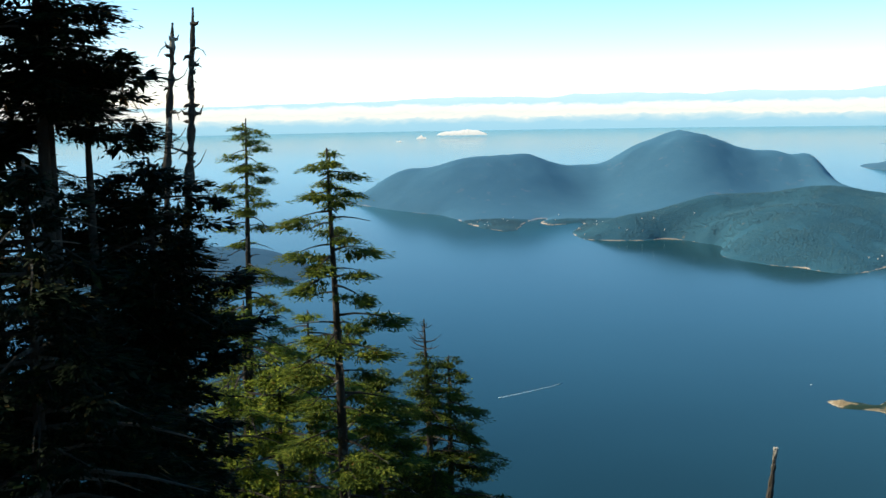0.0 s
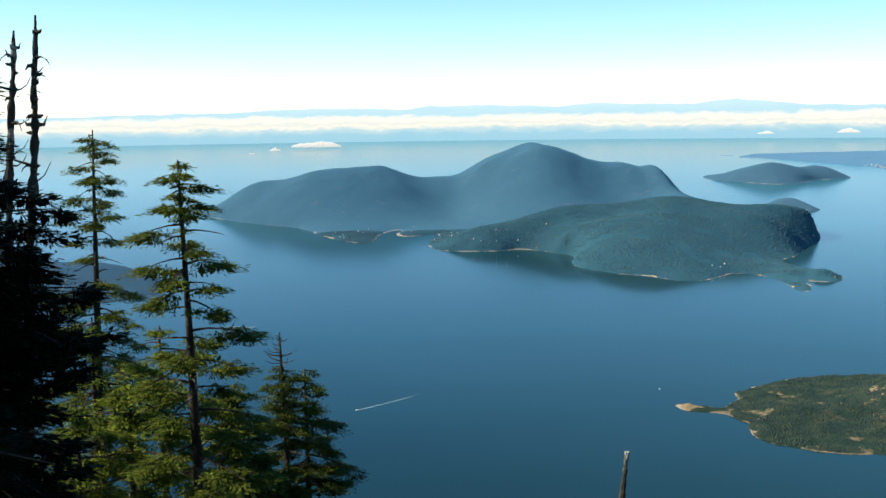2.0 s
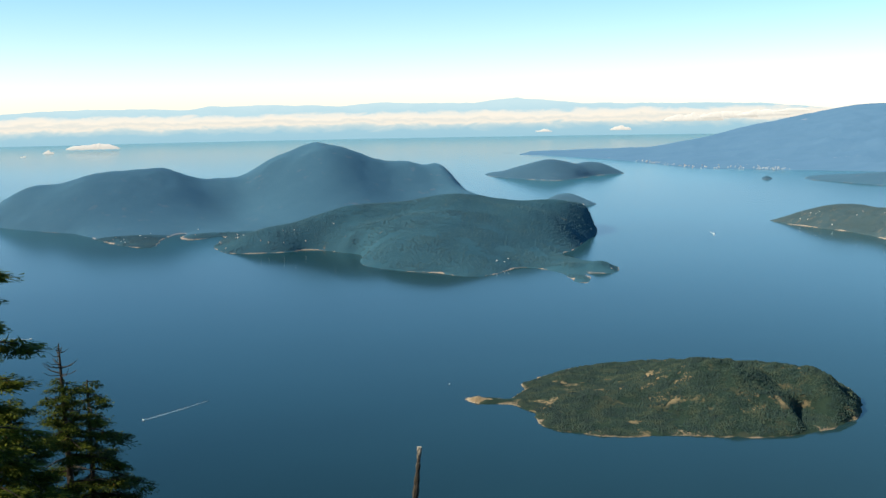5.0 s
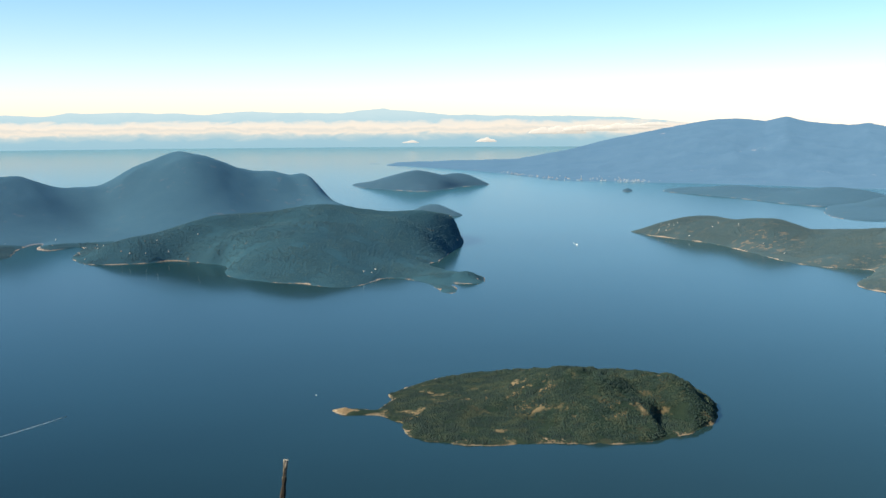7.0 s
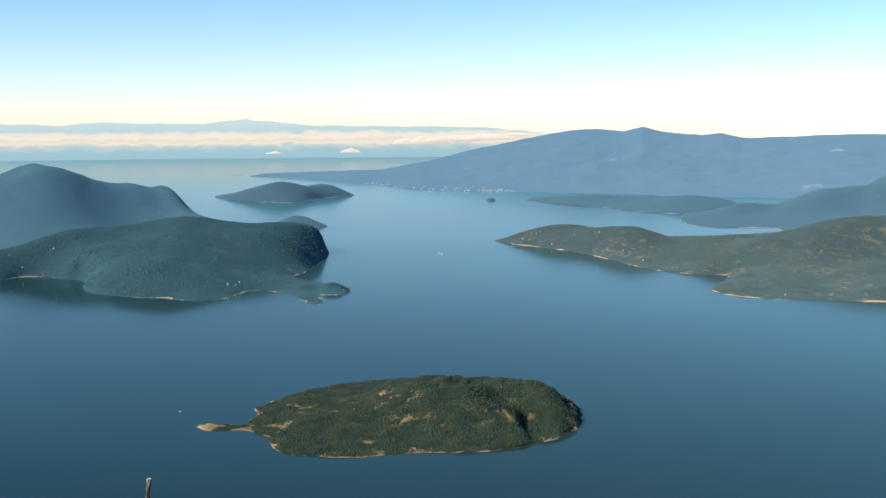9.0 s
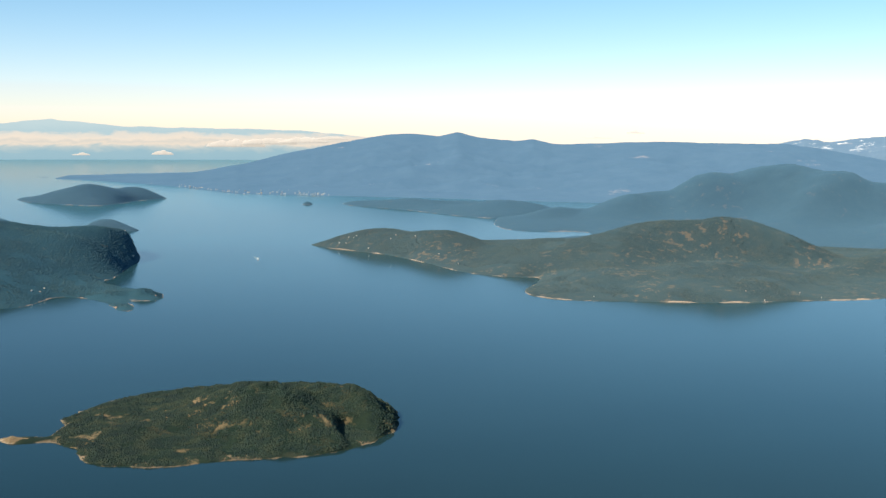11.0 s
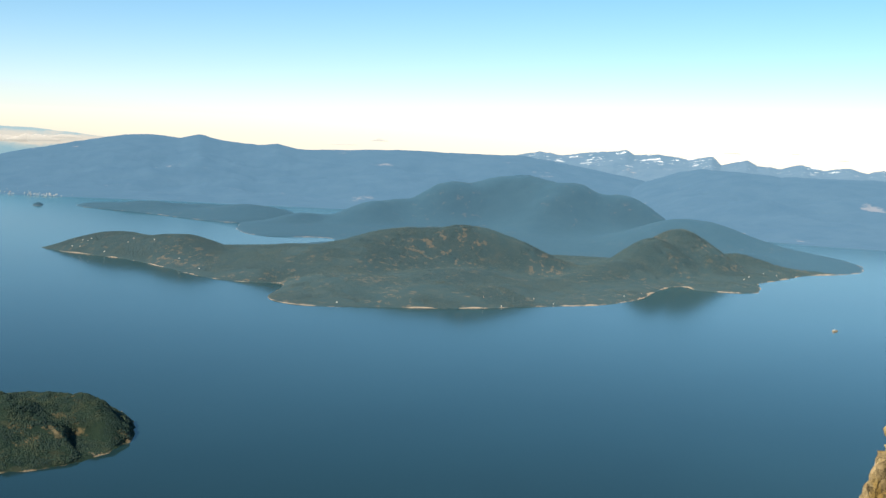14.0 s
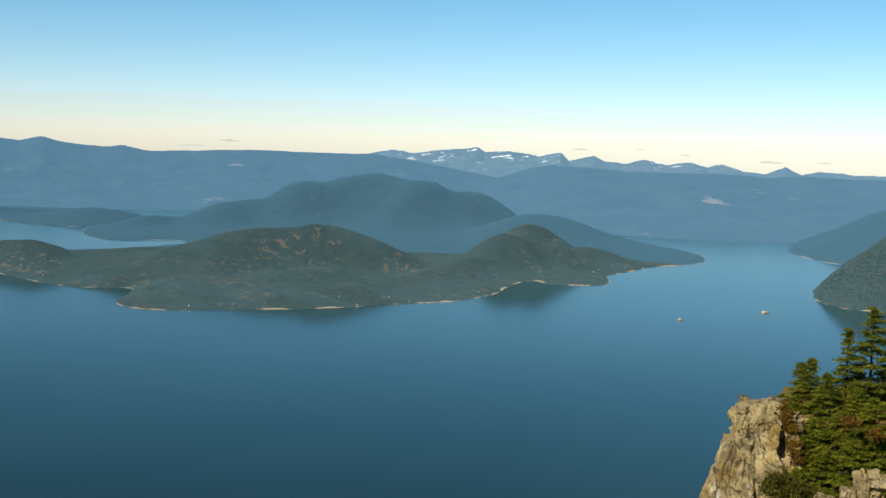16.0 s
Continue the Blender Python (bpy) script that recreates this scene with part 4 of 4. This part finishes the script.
for az, d, el, spread, seed in [(79.9, 51, -6.86, 1.15, 61), (78.85, 51, -7.94, 0.75, 62), (77.3, 50, -9.43, 0.5, 63), (76.8, 50, -9.68, 0.55, 64), (78.0, 49, -10.1, 0.6, 65), (76.05, 48.5, -11.25, 0.55, 66),
                                (80.9, 52, -6.4, 1.1, 67), (82.2, 52, -6.0, 1.2, 68), (79.3, 47, -10.6, 0.9, 69), (77.6, 46.5, -12.2, 0.8, 70), (78.6, 46, -12.0, 0.95, 71), (80.2, 46, -11.0, 1.0, 72),
                                (77.0, 45.5, -13.0, 0.6, 73), (79.4, 45, -12.9, 0.9, 74), (76.9, 44.3, -14.6, 0.8, 75), (80.6, 45, -12.6, 0.9, 76), (78.0, 45, -13.4, 0.8, 77)]:
    x, y = d * math.sin(radians(az)), d * math.cos(radians(az))
    g = float(spur_height(np.array(x), np.array(y))) - 0.4
    conifer(az, d, max(level(el, d), g + 1.0), spread * 1.2, SUNLIT, seed, base=g, crown_from=0.04, limbs=52, needles=NEEDLES_SUNLIT, leaf=0.11, leaflets=50, slim=0.2, profile=0.9, droop=0.08, width=0.4, dead=0.03, pad=0.2, pads=9.0)


RUST = needle_material("rust_leaves", (0.09, 0.055, 0.010), (0.20, 0.100, 0.018), (0.28, 0.17, 0.03))
OLIVE = needle_material("olive_leaves", (0.050, 0.055, 0.010), (0.120, 0.115, 0.018), (0.22, 0.17, 0.03))


def shrub(az, d, el, wide, tall, material, label, seed):
    """A low bush: stems and a dome of small leaves."""
    r = np.random.RandomState(seed)
    x, y, z = d * math.sin(radians(az)), d * math.cos(radians(az)), level(el, d)
    ob = empty("shrub", x, y, z - tall, label, "shrub", "shrubs on the rock spur")
    stems = []
    for _ in range(12):
        a, q = r.uniform(0, 6.28), r.uniform(0.2, 0.8)
        stems.append(tube([(0, 0, -0.5), (math.cos(a) * wide * q * 0.4, math.sin(a) * wide * q * 0.4, tall * 0.5), (math.cos(a) * wide * q, math.sin(a) * wide * q, tall * 0.85)], [0.02, 0.014, 0.005], 4))
    tagged(mesh_object("stem", *joined(stems), BARK, False, ob), kind="stuff")
    m = 2600
    v = r.normal(0, 1, (m, 3))
    v /= np.linalg.norm(v, axis=1, keepdims=True)
    v[:, 2] = np.abs(v[:, 2])
    c = v * r.uniform(0.55, 1.05, (m, 1)) * (1 + 0.35 * np.sin(v[:, :1] * 7 + seed) * np.cos(v[:, 1:2] * 6)) * (wide, wide, tall)
    dr = v + r.normal(0, 0.6, (m, 3))
    dr /= np.linalg.norm(dr, axis=1, keepdims=True)
    w = np.cross(dr, r.normal(0, 1, (m, 3)))
    w /= np.linalg.norm(w, axis=1, keepdims=True)
    size = r.uniform(0.06, 0.13, (m, 1))
    quad = np.stack([c, c + dr * size * 0.5 + w * size * 0.3, c + dr * size, c + dr * size * 0.5 - w * size * 0.3], 1).reshape(-1, 3)
    tagged(mesh_object("foliage", quad, np.arange(m * 4).reshape(-1, 4), material, False, ob), kind="stuff")


for az, d, el, wide, tall, seed in [(76.2, 43.6, -14.9, 0.7, 0.8, 6), (77.2, 43.4, -15.3, 0.6, 0.6, 7), (80.2, 42.2, -15.5, 0.6, 0.5, 8)]:
    shrub(az, d, el, wide, tall, OLIVE, "low olive-green shrub on the rock", seed)


def heath(a, b, loose, count, seed):
    """A ragged drift of small autumn leaves that hugs the rock from a to b (bearing, distance, elevation)."""
    r = np.random.RandomState(seed)
    (p, q) = [np.array([d * math.sin(radians(az)), d * math.cos(radians(az)), level(el, d)]) for az, d, el in (a, b)]
    tufts = p + (q - p) * r.uniform(0, 1, (26, 1)) + r.normal(0, loose, (26, 3))
    ob = empty("heath_drift", *p, "ragged rust-red autumn heath on the rock", "shrub", "shrubs on the rock spur")
    c = tufts[r.randint(0, 26, count)] - p + r.normal(0, 1, (count, 3)) * (0.10, 0.10, 0.06)
    d = r.normal(0, 1, (count, 3)) + (0, 0, 0.6)
    d /= np.linalg.norm(d, axis=1, keepdims=True)
    w = np.cross(d, r.normal(0, 1, (count, 3)))
    w /= np.linalg.norm(w, axis=1, keepdims=True)
    size = r.uniform(0.05, 0.11, (count, 1))
    quad = np.stack([c, c + d * size * 0.5 + w * size * 0.3, c + d * size, c + d * size * 0.5 - w * size * 0.3], 1).reshape(-1, 3)
    tagged(mesh_object("foliage", quad, np.arange(count * 4).reshape(-1, 4), RUST, False, ob), kind="stuff")


heath((76.2, 45.7, -11.8), (76.9, 44.6, -14.4), 0.13, 4200, 1)
heath((79.0, 44.6, -12.2), (79.3, 44.3, -12.4), 0.07, 900, 2)
heath((80.2, 44.2, -12.6), (80.4, 44.0, -12.8), 0.06, 700, 3)


# ---- boats ----
PAINT = Nodes("white_hull", 0.4, 0.5)
PAINT.colour(PAINT.mix(PAINT.noise(3.0), (0.72, 0.72, 0.70), (0.82, 0.82, 0.80)))
FOAM = Nodes("foam", 0.9, 0.2)
FOAM.colour(FOAM.mix(FOAM.noise(0.8, 5, 0.7), (0.10, 0.20, 0.25), (0.46, 0.52, 0.54)))
TIMBER = Nodes("raft_timber", 0.8, 0.2)
TIMBER.colour(TIMBER.mix(TIMBER.noise(2.0), (0.30, 0.21, 0.13), (0.46, 0.36, 0.25)))


def boat(x, y, heading, length, label):
    ob = empty("motor_boat", x, y, 0, label, "boat")
    ob.rotation_euler = (0, 0, radians(heading))
    bm = bmesh.new()
    w, h = length * 0.16, length * 0.16
    rows = [(-0.5, 1.0), (-0.1, 1.05), (0.25, 0.8), (0.42, 0.4), (0.5, 0.05)]
    rings = [[bm.verts.new((s * length, k * w * q, z)) for k, z in ((-1, h), (-0.7, -0.05), (0.7, -0.05), (1, h))] for s, q in rows]
    for a, b in zip(rings, rings[1:]):
        for i in range(3):
            bm.faces.new((a[i], a[i + 1], b[i + 1], b[i]))
        bm.faces.new((a[3], a[0], b[0], b[3]))
    bm.faces.new(rings[0])
    bm.faces.new(rings[-1][::-1])
    part("hull", bm, PAINT.m, ob)
    bm = bmesh.new()
    bmesh.ops.create_cube(bm, size=1, matrix=pose(-0.05 * length, 0, h * 1.35) @ Matrix.Diagonal((length * 0.34, w * 1.3, h * 0.9, 1)))
    bmesh.ops.bevel(bm, geom=bm.edges[:], offset=h * 0.15, segments=1, affect="EDGES")
    part("cabin", bm, PAINT.m, ob)


def wake(x0, y0, x1, y1, w0, w1):
    a, b = Vector((x0, y0, 0)), Vector((x1, y1, 0))
    side = (b - a).cross(Vector((0, 0, 1))).normalized()
    verts, faces, n = [], [], 24
    for i in range(n + 1):
        t = i / n
        p, w = a.lerp(b, t), (w0 + (w1 - w0) * math.sin(t * math.pi)) * (1 - t * 0.8) * random.uniform(0.75, 1.2)
        p = p + side * 0.8 * math.sin(t * 2)
        verts += [p - side * w + Vector((0, 0, 0.02)), p + Vector((0, 0, 0.14)), p + side * w + Vector((0, 0, 0.02))]
    for i in range(n):
        o = i * 3
        faces += [(o, o + 1, o + 4, o + 3), (o + 1, o + 2, o + 5, o + 4)]
    tagged(mesh_object("boat_wake", verts, faces, FOAM.m, True), "white foam trail behind a motor boat", "wake", kind="structure")


boat(19, 422.6, 220, 1.6, "small white motor boat under way")
wake(19.6, 423.2, 44, 443.5, 0.3, 0.5)
boat(-24.5, 597, 0, 1.8, "small white motor boat under way")
wake(-25.2, 597, -40, 604, 0.4, 0.6)
boat(138.5, 435, 40, 0.9, "tiny white boat at rest")
boat(502, 849, 60, 4.0, "white ferry in the channel")
wake(503, 852, 508, 868, 0.5, 1.0)


def raft(x, y, long, label):
    ob = empty("work_barge", x, y, 0, label, "barge", "barges")
    ob.rotation_euler = (0, 0, radians(-15))
    bm = bmesh.new()
    bmesh.ops.create_cube(bm, size=1, matrix=pose(0, 0, 0.25) @ Matrix.Diagonal((long, long * 0.3, 0.9, 1)))
    bmesh.ops.bevel(bm, geom=bm.edges[:], offset=0.15, segments=1, affect="EDGES")
    part("deck", bm, TIMBER.m, ob)
    bm = bmesh.new()
    bmesh.ops.create_cube(bm, size=1, matrix=pose(-long * 0.2, 0, 0.95) @ Matrix.Diagonal((long * 0.25, long * 0.2, 0.6, 1)))
    part("cabin", bm, PAINT.m, ob, "pale cabin")


raft(735, 252, 4.5, "small pale barge moored in the bay")
raft(811, 217, 8.0, "tan timber barge moored in the bay")
